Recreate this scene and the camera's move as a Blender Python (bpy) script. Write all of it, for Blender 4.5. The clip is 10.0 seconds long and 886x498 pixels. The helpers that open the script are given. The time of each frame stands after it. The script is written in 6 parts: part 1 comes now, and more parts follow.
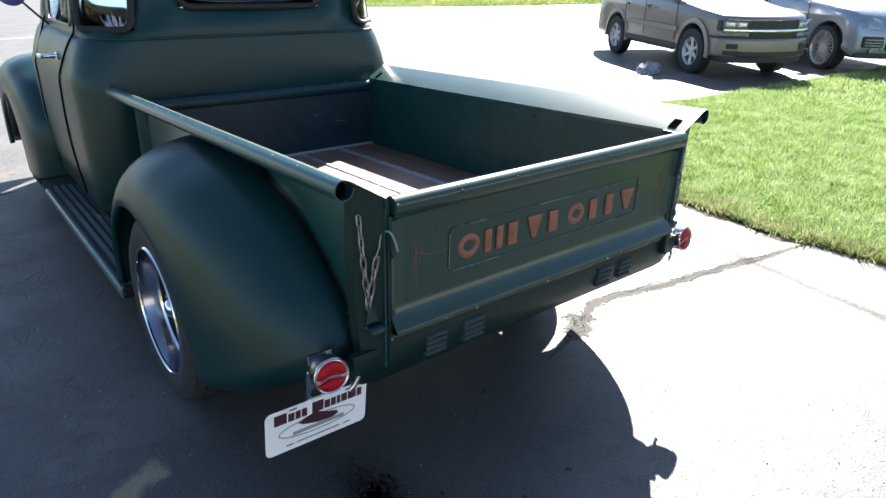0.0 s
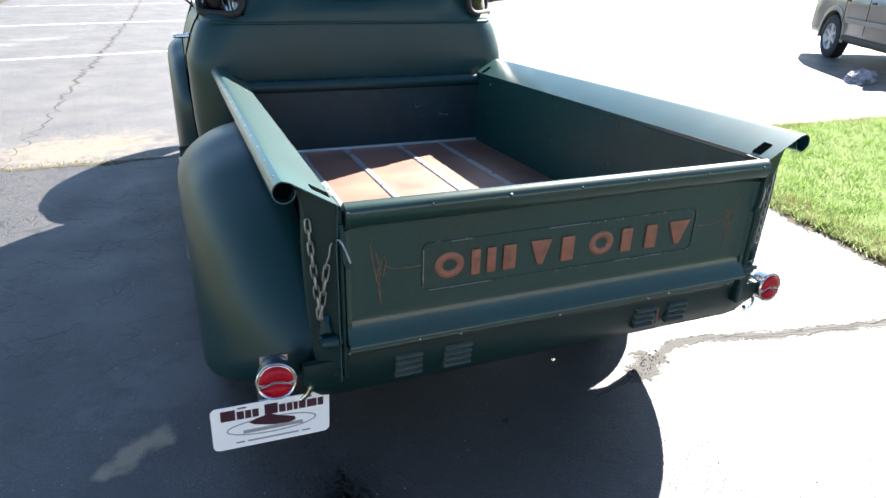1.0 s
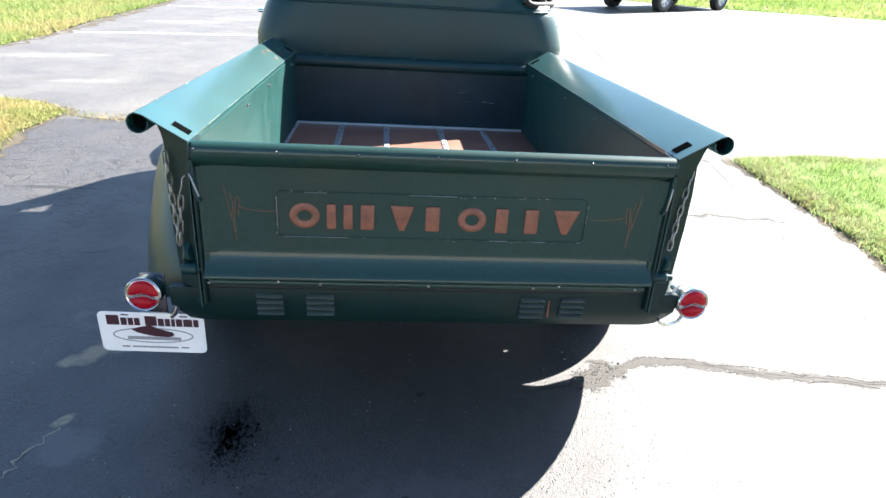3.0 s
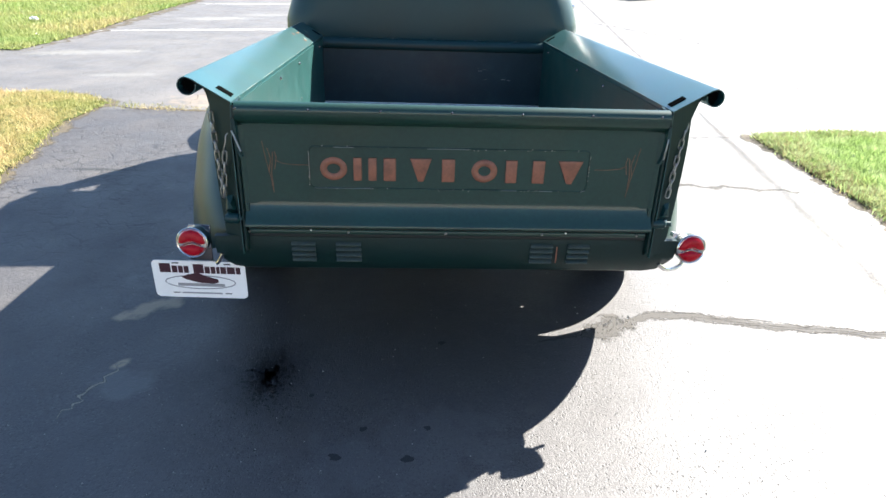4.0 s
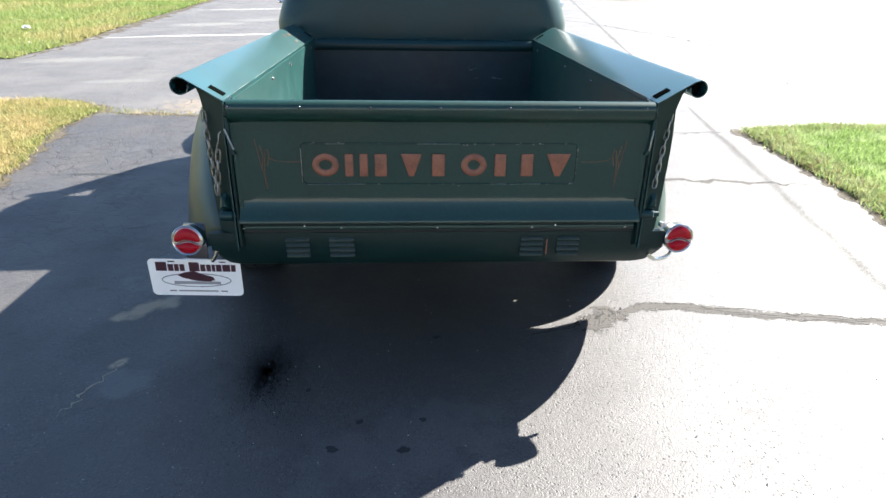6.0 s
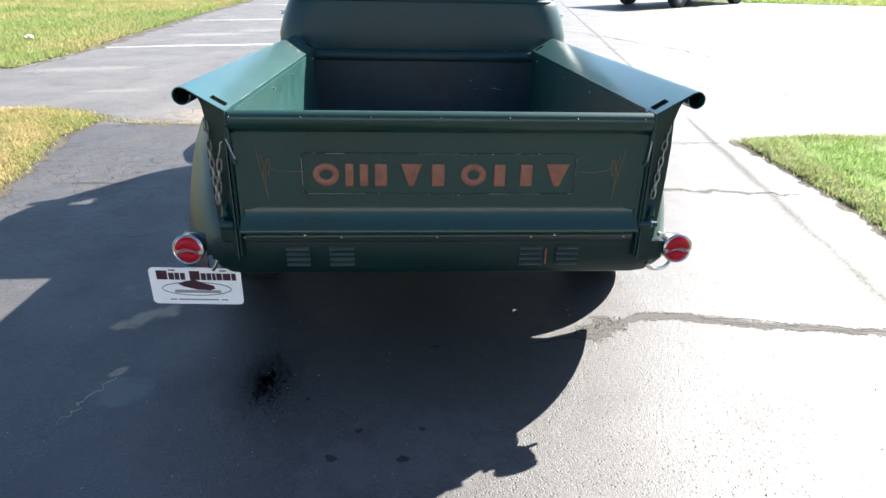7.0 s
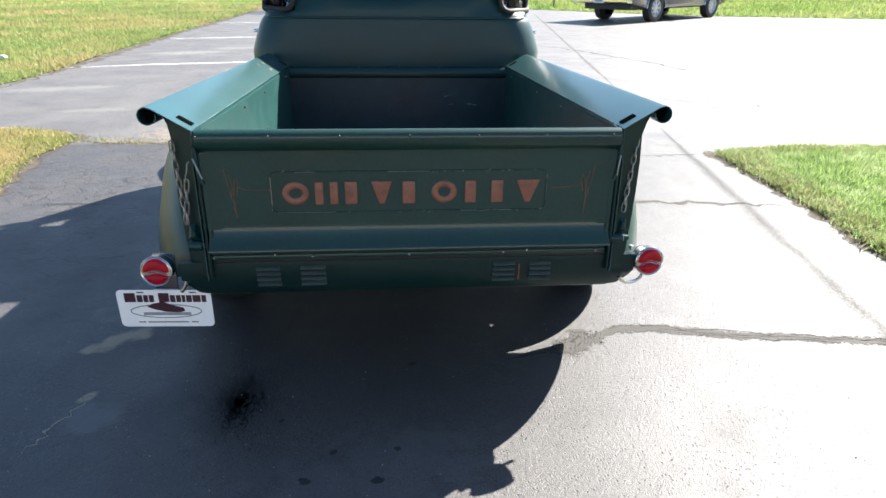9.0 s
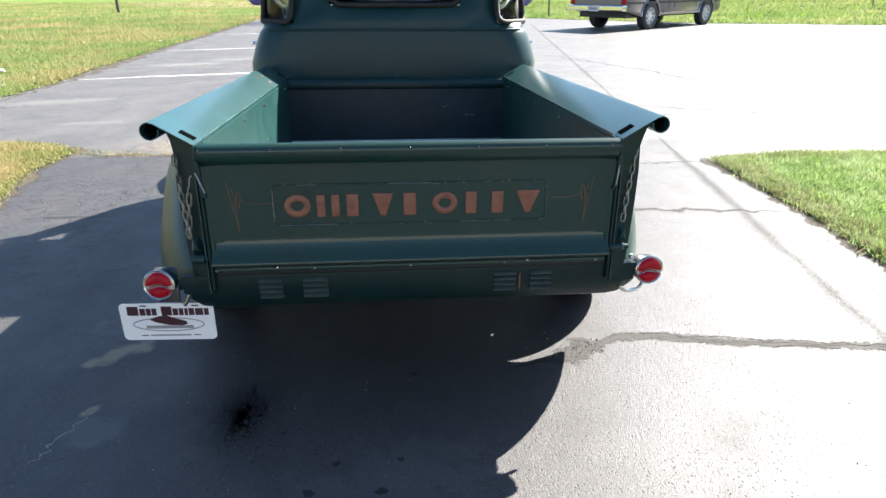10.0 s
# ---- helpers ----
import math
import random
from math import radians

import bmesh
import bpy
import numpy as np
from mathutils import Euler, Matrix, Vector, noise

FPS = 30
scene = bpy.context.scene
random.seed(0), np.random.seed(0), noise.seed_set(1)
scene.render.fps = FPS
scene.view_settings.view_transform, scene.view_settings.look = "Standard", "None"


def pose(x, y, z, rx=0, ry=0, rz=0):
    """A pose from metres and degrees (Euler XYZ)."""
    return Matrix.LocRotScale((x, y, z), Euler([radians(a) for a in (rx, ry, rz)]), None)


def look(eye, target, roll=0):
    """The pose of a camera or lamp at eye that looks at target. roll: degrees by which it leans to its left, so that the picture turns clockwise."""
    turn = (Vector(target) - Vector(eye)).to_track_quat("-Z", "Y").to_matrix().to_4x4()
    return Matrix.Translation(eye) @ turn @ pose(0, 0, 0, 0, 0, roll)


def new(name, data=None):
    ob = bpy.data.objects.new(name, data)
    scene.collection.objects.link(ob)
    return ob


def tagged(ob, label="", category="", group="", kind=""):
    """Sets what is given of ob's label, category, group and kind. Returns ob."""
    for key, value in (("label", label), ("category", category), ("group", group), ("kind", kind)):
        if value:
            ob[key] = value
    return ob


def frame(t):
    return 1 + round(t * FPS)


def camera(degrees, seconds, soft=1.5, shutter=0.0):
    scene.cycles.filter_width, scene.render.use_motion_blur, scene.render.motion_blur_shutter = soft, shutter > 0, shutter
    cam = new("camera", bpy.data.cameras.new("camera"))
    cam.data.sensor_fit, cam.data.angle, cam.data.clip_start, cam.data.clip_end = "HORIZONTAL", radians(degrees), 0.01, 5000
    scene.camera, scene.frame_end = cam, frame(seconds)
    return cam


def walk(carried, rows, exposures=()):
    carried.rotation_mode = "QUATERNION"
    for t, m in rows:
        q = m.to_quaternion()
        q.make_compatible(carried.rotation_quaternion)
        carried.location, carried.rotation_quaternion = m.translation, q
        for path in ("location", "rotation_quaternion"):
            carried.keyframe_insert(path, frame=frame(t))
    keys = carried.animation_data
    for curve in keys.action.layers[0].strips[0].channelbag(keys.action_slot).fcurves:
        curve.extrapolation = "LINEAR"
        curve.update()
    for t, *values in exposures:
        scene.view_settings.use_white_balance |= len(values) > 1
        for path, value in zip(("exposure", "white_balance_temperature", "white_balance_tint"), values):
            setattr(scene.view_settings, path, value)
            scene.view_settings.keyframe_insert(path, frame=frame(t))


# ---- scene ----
cam = camera(68.5, 10.0)
PATH = [
    (0, (-1.485, -1.244, 1.545), (-0.321, 0.172, 0.745), 0.7),
    (0.5, (-1.244, -1.327, 1.56), (-0.271, 0.213, 0.736), 1.2),
    (1, (-0.939, -1.36, 1.546), (-0.248, 0.323, 0.715), 1.0),
    (1.5, (-0.719, -1.413, 1.539), (-0.273, 0.344, 0.694), 1.5),
    (2, (-0.534, -1.516, 1.541), (-0.224, 0.271, 0.697), 2.7),
    (2.5, (-0.265, -1.568, 1.517), (-0.059, 0.232, 0.671), 2.8),
    (2.7, (-0.181, -1.584, 1.507), (0.033, 0.221, 0.673), 3.3),
    (3.8, (-0.128, -1.861, 1.447), (-0.034, -0.049, 0.604), 1.1),
    (4, (-0.128, -1.88, 1.443), (-0.024, -0.074, 0.591), 1.2),
    (4.5, (-0.125, -1.898, 1.441), (-0.033, -0.102, 0.565), 0.9),
    (5, (-0.115, -1.917, 1.441), (-0.026, -0.113, 0.58), 0.4),
    (5.5, (-0.112, -1.927, 1.432), (-0.026, -0.118, 0.585), -0.1),
    (5.7, (-0.114, -1.921, 1.43), (-0.012, -0.113, 0.581), -0.1),
    (6.8, (-0.114, -1.933, 1.435), (0.006, -0.114, 0.612), 0.5),
    (7, (-0.113, -1.932, 1.435), (0.001, -0.111, 0.616), 0.4),
    (7.5, (-0.097, -1.933, 1.437), (0.032, -0.105, 0.637), 0.6),
    (8, (-0.082, -1.931, 1.438), (0.055, -0.099, 0.647), 0.1),
    (8.5, (-0.078, -1.93, 1.435), (0.057, -0.094, 0.654), -0.2),
    (9, (-0.075, -1.922, 1.439), (0.09, -0.087, 0.66), -0.0),
    (9.5, (-0.08, -1.924, 1.444), (0.095, -0.085, 0.677), -0.2),
    (10, (-0.087, -1.93, 1.452), (0.086, -0.086, 0.696), -0.5),
]
EXPOSURES = [(0, 2.17), (0.5, 2.26), (1.0, 2.41), (1.5, 2.58), (2.0, 2.68), (2.7, 2.68), (4.0, 2.47), (4.5, 2.43), (5.5, 2.33), (7.0, 2.24), (8.5, 2.16), (10, 2.11)]
walk(cam, [(t, look(eye, target, roll)) for t, eye, target, roll in PATH], EXPOSURES)

# ---- world, sun, exposure ----
SUN_TO = Vector((1.055, 0.73, 1.0)).normalized()
world = bpy.data.worlds.new("world")
scene.world = world
world.use_nodes = True
wn = world.node_tree
sky = wn.nodes.new("ShaderNodeTexSky")
sky.sky_type = "NISHITA"
sky.sun_disc = False
sky.dust_density = 0.3
sky.ozone_density = 2.8
sky.sun_elevation = math.asin(SUN_TO.z)
sky.sun_rotation = math.atan2(SUN_TO.x, SUN_TO.y)
wn.links.new(sky.outputs[0], wn.nodes["Background"].inputs[0])
wn.nodes["Background"].inputs[1].default_value = 0.057
sun_data = bpy.data.lights.new("sun", "SUN")
sun_data.energy = 5.0
sun_data.angle = radians(0.53)
sun_data.color = (1.0, 0.95, 0.87)
sun = new("sun", sun_data)
sun.matrix_world = look(SUN_TO * 60, (0, 0, 0))


# ---- materials ----
def material(name, base, rough=0.5, metal=0.0, spread=0.12, scale=8.0, fine=120.0, bump=0.15, spec=0.5,
             tint=None, tint_scale=2.0, tint_amount=0.0, coat=0.0, rough_var=0.1, piece=0.0, coat_rough=0.2):
    """Principled surface with variation at two scales, bump, and an optional second colour in blotches."""
    m = bpy.data.materials.new(name)
    m.use_nodes = True
    n, l = m.node_tree.nodes, m.node_tree.links
    b = n["Principled BSDF"]
    co = n.new("ShaderNodeTexCoord")
    big = n.new("ShaderNodeTexNoise")
    big.inputs["Scale"].default_value = scale
    big.inputs["Detail"].default_value = 5
    small = n.new("ShaderNodeTexNoise")
    small.inputs["Scale"].default_value = fine
    small.inputs["Detail"].default_value = 3
    for t in (big, small):
        l.new(co.outputs["Object"], t.inputs["Vector"])
    add = n.new("ShaderNodeMath")
    add.operation = "ADD"
    l.new(big.outputs[0], add.inputs[0])
    l.new(small.outputs[0], add.inputs[1])
    span = n.new("ShaderNodeMapRange")
    span.inputs[1].default_value, span.inputs[2].default_value = 0.6, 1.4
    span.inputs[3].default_value, span.inputs[4].default_value = 1 - spread, 1 + spread
    l.new(add.outputs[0], span.inputs[0])
    value = span.outputs[0]
    if piece:
        info = n.new("ShaderNodeObjectInfo")
        pr = n.new("ShaderNodeMapRange")
        pr.inputs[3].default_value, pr.inputs[4].default_value = 1 - piece, 1 + piece
        l.new(info.outputs["Random"], pr.inputs[0])
        mu = n.new("ShaderNodeMath")
        mu.operation = "MULTIPLY"
        l.new(value, mu.inputs[0])
        l.new(pr.outputs[0], mu.inputs[1])
        value = mu.outputs[0]
    colour = n.new("ShaderNodeMix")
    colour.data_type = "RGBA"
    colour.inputs[6].default_value = (*base, 1)
    colour.inputs[7].default_value = (*(tint or base), 1)
    if tint:
        blot = n.new("ShaderNodeTexNoise")
        blot.inputs["Scale"].default_value = tint_scale
        blot.inputs["Detail"].default_value = 6
        l.new(co.outputs["Object"], blot.inputs["Vector"])
        ramp = n.new("ShaderNodeMapRange")
        ramp.inputs[1].default_value, ramp.inputs[2].default_value = 0.5, 0.68
        ramp.inputs[4].default_value = tint_amount
        l.new(blot.outputs[0], ramp.inputs[0])
        l.new(ramp.outputs[0], colour.inputs[0])
    else:
        colour.inputs[0].default_value = 0
    mul = n.new("ShaderNodeVectorMath")
    mul.operation = "SCALE"
    l.new(colour.outputs[2], mul.inputs[0])
    l.new(value, mul.inputs[3])
    l.new(mul.outputs[0], b.inputs["Base Color"])
    rv = n.new("ShaderNodeMapRange")
    rv.inputs[3].default_value, rv.inputs[4].default_value = max(rough - rough_var, 0.02), min(rough + rough_var, 1)
    l.new(big.outputs[0], rv.inputs[0])
    l.new(rv.outputs[0], b.inputs["Roughness"])
    b.inputs["Metallic"].default_value = metal
    b.inputs["Specular IOR Level"].default_value = spec
    b.inputs["Coat Weight"].default_value = coat
    b.inputs["Coat Roughness"].default_value = coat_rough
    if bump:
        bp = n.new("ShaderNodeBump")
        bp.inputs["Strength"].default_value = bump
        bp.inputs["Distance"].default_value = 0.004
        l.new(small.outputs[0], bp.inputs["Height"])
        l.new(bp.outputs[0], b.inputs["Normal"])
    return m


def ragged(m, soft=0.35, strength=1.0, scale=22.0):
    """Let a band's edges fray: its cross coordinate and noise thin it out."""
    n, l = m.node_tree.nodes, m.node_tree.links
    uv = n.new("ShaderNodeUVMap")
    uv.uv_map = "across"
    sep = n.new("ShaderNodeSeparateXYZ")
    l.new(uv.outputs[0], sep.inputs[0])
    ab = n.new("ShaderNodeMath")
    ab.operation = "ABSOLUTE"
    l.new(sep.outputs[1], ab.inputs[0])
    co = n.new("ShaderNodeTexCoord")
    nz = n.new("ShaderNodeTexNoise")
    nz.inputs["Scale"].default_value, nz.inputs["Detail"].default_value = scale, 6
    l.new(co.outputs["Object"], nz.inputs["Vector"])
    mul = n.new("ShaderNodeMath")
    mul.operation = "MULTIPLY_ADD"
    l.new(nz.outputs[0], mul.inputs[0])
    mul.inputs[1].default_value = 1.6
    l.new(ab.outputs[0], mul.inputs[2])
    r = n.new("ShaderNodeMapRange")
    r.inputs[1].default_value, r.inputs[2].default_value = 1.55 - soft, 1.55
    r.inputs[3].default_value, r.inputs[4].default_value = strength, 0.0
    l.new(mul.outputs[0], r.inputs[0])
    clear = n.new("ShaderNodeBsdfTransparent")
    mx = n.new("ShaderNodeMixShader")
    l.new(r.outputs[0], mx.inputs[0])
    l.new(clear.outputs[0], mx.inputs[1])
    l.new(n["Principled BSDF"].outputs[0], mx.inputs[2])
    l.new(mx.outputs[0], n["Material Output"].inputs[0])
    return m


def glass(name, tint, rough=0.0):
    m = bpy.data.materials.new(name)
    m.use_nodes = True
    b = m.node_tree.nodes["Principled BSDF"]
    b.inputs["Base Color"].default_value = (*tint, 1)
    b.inputs["Transmission Weight"].default_value = 1.0
    b.inputs["Roughness"].default_value = rough
    b.inputs["IOR"].default_value = 1.45
    return m



def asphalt(name, stains_and_shade):
    """Old asphalt: pale aggregate in a grey binder, broad fading, and soft-edged patches of stain and painted shade (x,
    y, rx, ry, turn, rag, colour, amount).
    """
    m = bpy.data.materials.new(name)
    m.use_nodes = True
    n, l = m.node_tree.nodes, m.node_tree.links
    b = n["Principled BSDF"]
    co = n.new("ShaderNodeTexCoord").outputs["Object"]

    def noise_at(scale, detail=4.0, stretch=None):
        t = n.new("ShaderNodeTexNoise")
        t.inputs["Scale"].default_value, t.inputs["Detail"].default_value = scale, detail
        src = co
        if stretch:
            mp = n.new("ShaderNodeMapping")
            mp.inputs["Scale"].default_value = stretch
            l.new(co, mp.inputs[0])
            src = mp.outputs[0]
        l.new(src, t.inputs["Vector"])
        return t.outputs[0]

    def ranged(src, a, b2, c, d):
        r = n.new("ShaderNodeMapRange")
        for i, v in enumerate((a, b2, c, d)):
            r.inputs[i + 1].default_value = v
        l.new(src, r.inputs[0])
        return r.outputs[0]

    def calc(op, a, b2):
        q = n.new("ShaderNodeMath")
        q.operation = op
        for i, v in enumerate((a, b2)):
            if isinstance(v, (int, float)):
                q.inputs[i].default_value = v
            else:
                l.new(v, q.inputs[i])
        return q.outputs[0]

    def blend(fac, a, colour):
        q = n.new("ShaderNodeMix")
        q.data_type = "RGBA"
        l.new(fac, q.inputs[0])
        if isinstance(a, tuple):
            q.inputs[6].default_value = (*a, 1)
        else:
            l.new(a, q.inputs[6])
        q.inputs[7].default_value = (*colour, 1)
        return q.outputs[2]

    cell = n.new("ShaderNodeTexVoronoi")
    cell.inputs["Scale"].default_value = 240
    l.new(co, cell.inputs["Vector"])
    broad, mid, fine = noise_at(0.35, 5), noise_at(2.6, 6), noise_at(55, 4)
    pits = noise_at(19, 5)
    streak = noise_at(1.0, 5, (0.25, 1.6, 1.0))
    colour = blend(ranged(broad, 0.42, 0.62, 0.0, 0.9), (0.0650, 0.0637, 0.0665), (0.0840, 0.0812, 0.0805))
    colour = blend(ranged(streak, 0.52, 0.70, 0.0, 0.5), colour, (0.1050, 0.099, 0.0940))
    colour = blend(ranged(mid, 0.55, 0.75, 0.0, 0.5), colour, (0.05131, 0.047, 0.04729))
    colour = blend(ranged(cell.outputs["Color"], 0.62, 0.95, 0.0, 0.6), colour, (0.1529, 0.136, 0.1235))
    colour = blend(ranged(fine, 0.57, 0.70, 0.0, 0.8), colour, (0.03275, 0.03, 0.02991))
    colour = blend(ranged(pits, 0.58, 0.72, 0.0, 0.6), colour, (0.03712, 0.034, 0.03377))
    grain = noise_at(170, 3)
    chip = n.new("ShaderNodeTexVoronoi")
    chip.inputs["Scale"].default_value = 95
    l.new(co, chip.inputs["Vector"])
    colour = blend(ranged(chip.outputs["Distance"], 0.50, 0.80, 0.0, 0.35), colour, (0.0262, 0.024, 0.02413))
    hue = n.new("ShaderNodeSeparateColor")
    l.new(cell.outputs["Color"], hue.inputs[0])
    colour = blend(calc("MULTIPLY", ranged(hue.outputs[1], 0.74, 0.82, 0.0, 0.95), ranged(noise_at(6.0, 3), 0.38, 0.60, 0.15, 1.0)), colour, (0.02402, 0.022, 0.02219))
    colour = blend(ranged(noise_at(95, 2), 0.58, 0.64, 0.0, 0.9), colour, (0.02184, 0.02, 0.02027))
    chip_rgb = n.new("ShaderNodeSeparateColor")
    l.new(chip.outputs["Color"], chip_rgb.inputs[0])
    pit = calc("MULTIPLY", ranged(chip_rgb.outputs[0], 0.80, 0.82, 0.0, 1.0), ranged(chip.outputs["Distance"], 0.24, 0.44, 0.97, 0.0))
    colour = blend(pit, colour, (0.010, 0.010, 0.010))
    stone = calc("MULTIPLY", ranged(chip_rgb.outputs[1], 0.86, 0.88, 0.0, 1.0), ranged(chip.outputs["Distance"], 0.20, 0.42, 0.6, 0.0))
    colour = blend(stone, colour, (0.21, 0.20, 0.19))
    sep = n.new("ShaderNodeSeparateXYZ")
    l.new(co, sep.inputs[0])
    rag_src = noise_at(11, 6)
    # the drive is a newer, darker coat than the car park beyond it, and crazed
    edge = calc("ADD", sep.outputs[1], calc("MULTIPLY", calc("SUBTRACT", rag_src, 0.5), 0.12))
    drive = calc("MULTIPLY", ranged(calc("ADD", edge, ranged(sep.outputs[0], -0.6, 1.3, 0.0, 0.84)), 4.18, 4.26, 1.0, 0.0), ranged(sep.outputs[0], -0.4, 1.4, 1.0, 0.72))
    colour = blend(calc("MULTIPLY", drive, ranged(noise_at(4.0, 5), 0.35, 0.65, 0.35, 0.85)), colour, (0.0455, 0.043, 0.0448))
    park = calc("MULTIPLY", ranged(edge, 4.18, 4.26, 0.0, 1.0), ranged(noise_at(1.7, 5), 0.30, 0.70, 0.35, 0.95))
    colour = blend(park, colour, (0.1215, 0.114, 0.1085))
    craze = n.new("ShaderNodeTexVoronoi")
    craze.feature = "DISTANCE_TO_EDGE"
    craze.inputs["Scale"].default_value = 7.5
    hair = n.new("ShaderNodeTexVoronoi")
    hair.feature = "DISTANCE_TO_EDGE"
    hair.inputs["Scale"].default_value = 17.0
    warp = n.new("ShaderNodeVectorMath")
    warp.operation = "MULTIPLY_ADD"
    wn2 = n.new("ShaderNodeTexNoise")
    wn2.inputs["Scale"].default_value = 5.0
    l.new(co, wn2.inputs["Vector"])
    l.new(wn2.outputs["Color"], warp.inputs[0])
    warp.inputs[1].default_value = (0.16, 0.16, 0.0)
    l.new(co, warp.inputs[2])
    l.new(warp.outputs[0], craze.inputs["Vector"])
    l.new(warp.outputs[0], hair.inputs["Vector"])
    lines = calc("MULTIPLY", ranged(craze.outputs["Distance"], 0.0, 0.058, 1.0, 0.0), ranged(noise_at(2.2, 4), 0.39, 0.53, 0.0, 0.95))
    thin = calc("MULTIPLY", ranged(hair.outputs["Distance"], 0.0, 0.085, 1.0, 0.0), ranged(noise_at(3.1, 4), 0.44, 0.58, 0.0, 0.9))
    lines = calc("MAXIMUM", lines, calc("MULTIPLY", thin, ranged(sep.outputs[0], -1.9, -1.2, 1.0, 0.0)))
    lines = calc("MULTIPLY", calc("MULTIPLY", lines, ranged(sep.outputs[0], -1.2, -0.6, 1.0, 0.25)), ranged(sep.outputs[1], 0.7, 1.9, 0.28, 1.0))
    lines = calc("MULTIPLY", lines, ranged(noise_at(13, 3), 0.40, 0.54, 0.15, 1.0))
    colour = blend(calc("MULTIPLY", lines, ranged(edge, 4.18, 4.26, 1.0, 0.2)), colour, (0.01201, 0.011, 0.01158))
    for x, y, rx, ry, turn, rag, col, amount in stains_and_shade:
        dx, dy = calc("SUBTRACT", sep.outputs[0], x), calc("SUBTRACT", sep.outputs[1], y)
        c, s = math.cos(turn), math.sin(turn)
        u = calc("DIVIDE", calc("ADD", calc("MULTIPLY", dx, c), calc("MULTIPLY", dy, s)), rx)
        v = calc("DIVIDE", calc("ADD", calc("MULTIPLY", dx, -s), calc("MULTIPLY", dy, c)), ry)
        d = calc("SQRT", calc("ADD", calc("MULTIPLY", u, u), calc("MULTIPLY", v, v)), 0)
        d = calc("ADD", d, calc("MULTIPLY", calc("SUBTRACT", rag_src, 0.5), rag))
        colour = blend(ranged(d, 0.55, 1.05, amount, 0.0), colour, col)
    l.new(colour, b.inputs["Base Color"])
    l.new(ranged(mid, 0.3, 0.7, 0.50, 0.68), b.inputs["Roughness"])
    b.inputs["Specular IOR Level"].default_value = 0.75
    height = calc("ADD", calc("ADD", calc("MULTIPLY", lines, -1.2), calc("MULTIPLY", pit, -0.9)), calc("ADD", calc("MULTIPLY", cell.outputs["Distance"], -0.25), calc("ADD", calc("MULTIPLY", grain, 0.7), calc("MULTIPLY", fine, 0.6))))
    bp = n.new("ShaderNodeBump")
    bp.inputs["Strength"].default_value = 0.50
    bp.inputs["Distance"].default_value = 0.0045
    l.new(height, bp.inputs["Height"])
    l.new(bp.outputs[0], b.inputs["Normal"])
    return m


PALER = (0.23, 0.225, 0.20)
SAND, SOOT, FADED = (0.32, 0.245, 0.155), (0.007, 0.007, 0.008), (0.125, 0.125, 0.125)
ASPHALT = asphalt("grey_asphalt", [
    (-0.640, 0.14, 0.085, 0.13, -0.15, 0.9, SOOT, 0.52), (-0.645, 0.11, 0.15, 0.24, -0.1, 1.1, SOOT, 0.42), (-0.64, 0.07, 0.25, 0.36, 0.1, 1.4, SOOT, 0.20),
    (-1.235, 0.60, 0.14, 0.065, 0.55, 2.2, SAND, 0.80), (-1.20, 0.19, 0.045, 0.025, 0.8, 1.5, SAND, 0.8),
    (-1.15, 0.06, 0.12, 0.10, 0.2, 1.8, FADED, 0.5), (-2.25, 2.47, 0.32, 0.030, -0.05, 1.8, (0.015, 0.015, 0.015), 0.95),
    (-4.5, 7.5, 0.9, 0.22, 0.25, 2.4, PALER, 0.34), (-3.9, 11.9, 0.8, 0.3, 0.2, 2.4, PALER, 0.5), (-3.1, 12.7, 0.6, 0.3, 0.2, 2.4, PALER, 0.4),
    # first entry is a cast shadow painted onto the far car park
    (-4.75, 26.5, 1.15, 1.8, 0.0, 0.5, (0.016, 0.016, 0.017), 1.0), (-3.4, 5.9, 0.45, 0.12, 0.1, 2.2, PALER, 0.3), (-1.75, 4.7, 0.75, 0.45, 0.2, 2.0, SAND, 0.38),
    # first entry paints the shade under the truck bed into the asphalt
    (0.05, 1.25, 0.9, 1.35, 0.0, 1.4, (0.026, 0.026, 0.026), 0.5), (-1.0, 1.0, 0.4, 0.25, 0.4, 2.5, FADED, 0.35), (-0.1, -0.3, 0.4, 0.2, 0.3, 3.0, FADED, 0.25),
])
GREEN = material("satin_green_paint", (0.0034, 0.0285, 0.0297), 0.45, 0, 0.20, 3, 260, 0.02, 0.16, (0.0068, 0.0280, 0.0245), 1.3, 0.5, coat=0.36, coat_rough=0.29)
BEDPAINT = material("worn_bed_paint", (0.0012, 0.048, 0.050), 0.5, 0, 0.24, 7, 160, 0.03, 0.4, (0.004, 0.045, 0.038), 9, 0.6, coat=0.75, coat_rough=0.21, rough_var=0.04)
GATEPAINT = material("worn_gate_paint", (0.0088, 0.0370, 0.0295), 0.5, 0, 0.24, 3, 90, 0.02, 0.15, (0.0185, 0.0365, 0.0240), 2.2, 0.6, coat=0.75, coat_rough=0.13, rough_var=0.05)
# pale paint puts highlights into the ribs and the rolled board edge
RIBPAINT = material("rib_highlight_paint", (0.060, 0.098, 0.102), 0.42, 0, 0.35, 14, 160, 0.05, 0.4, (0.008, 0.034, 0.032), 18, 0.6, coat=0.4, coat_rough=0.2)
BLACK = material("black_rubber_and_shade", (0.007, 0.008, 0.008), 0.7, 0, 0.15, 12, 300, 0.2)
TYRE = material("tyre_rubber", (0.022, 0.022, 0.024), 0.75, 0, 0.2, 20, 250, 0.3)
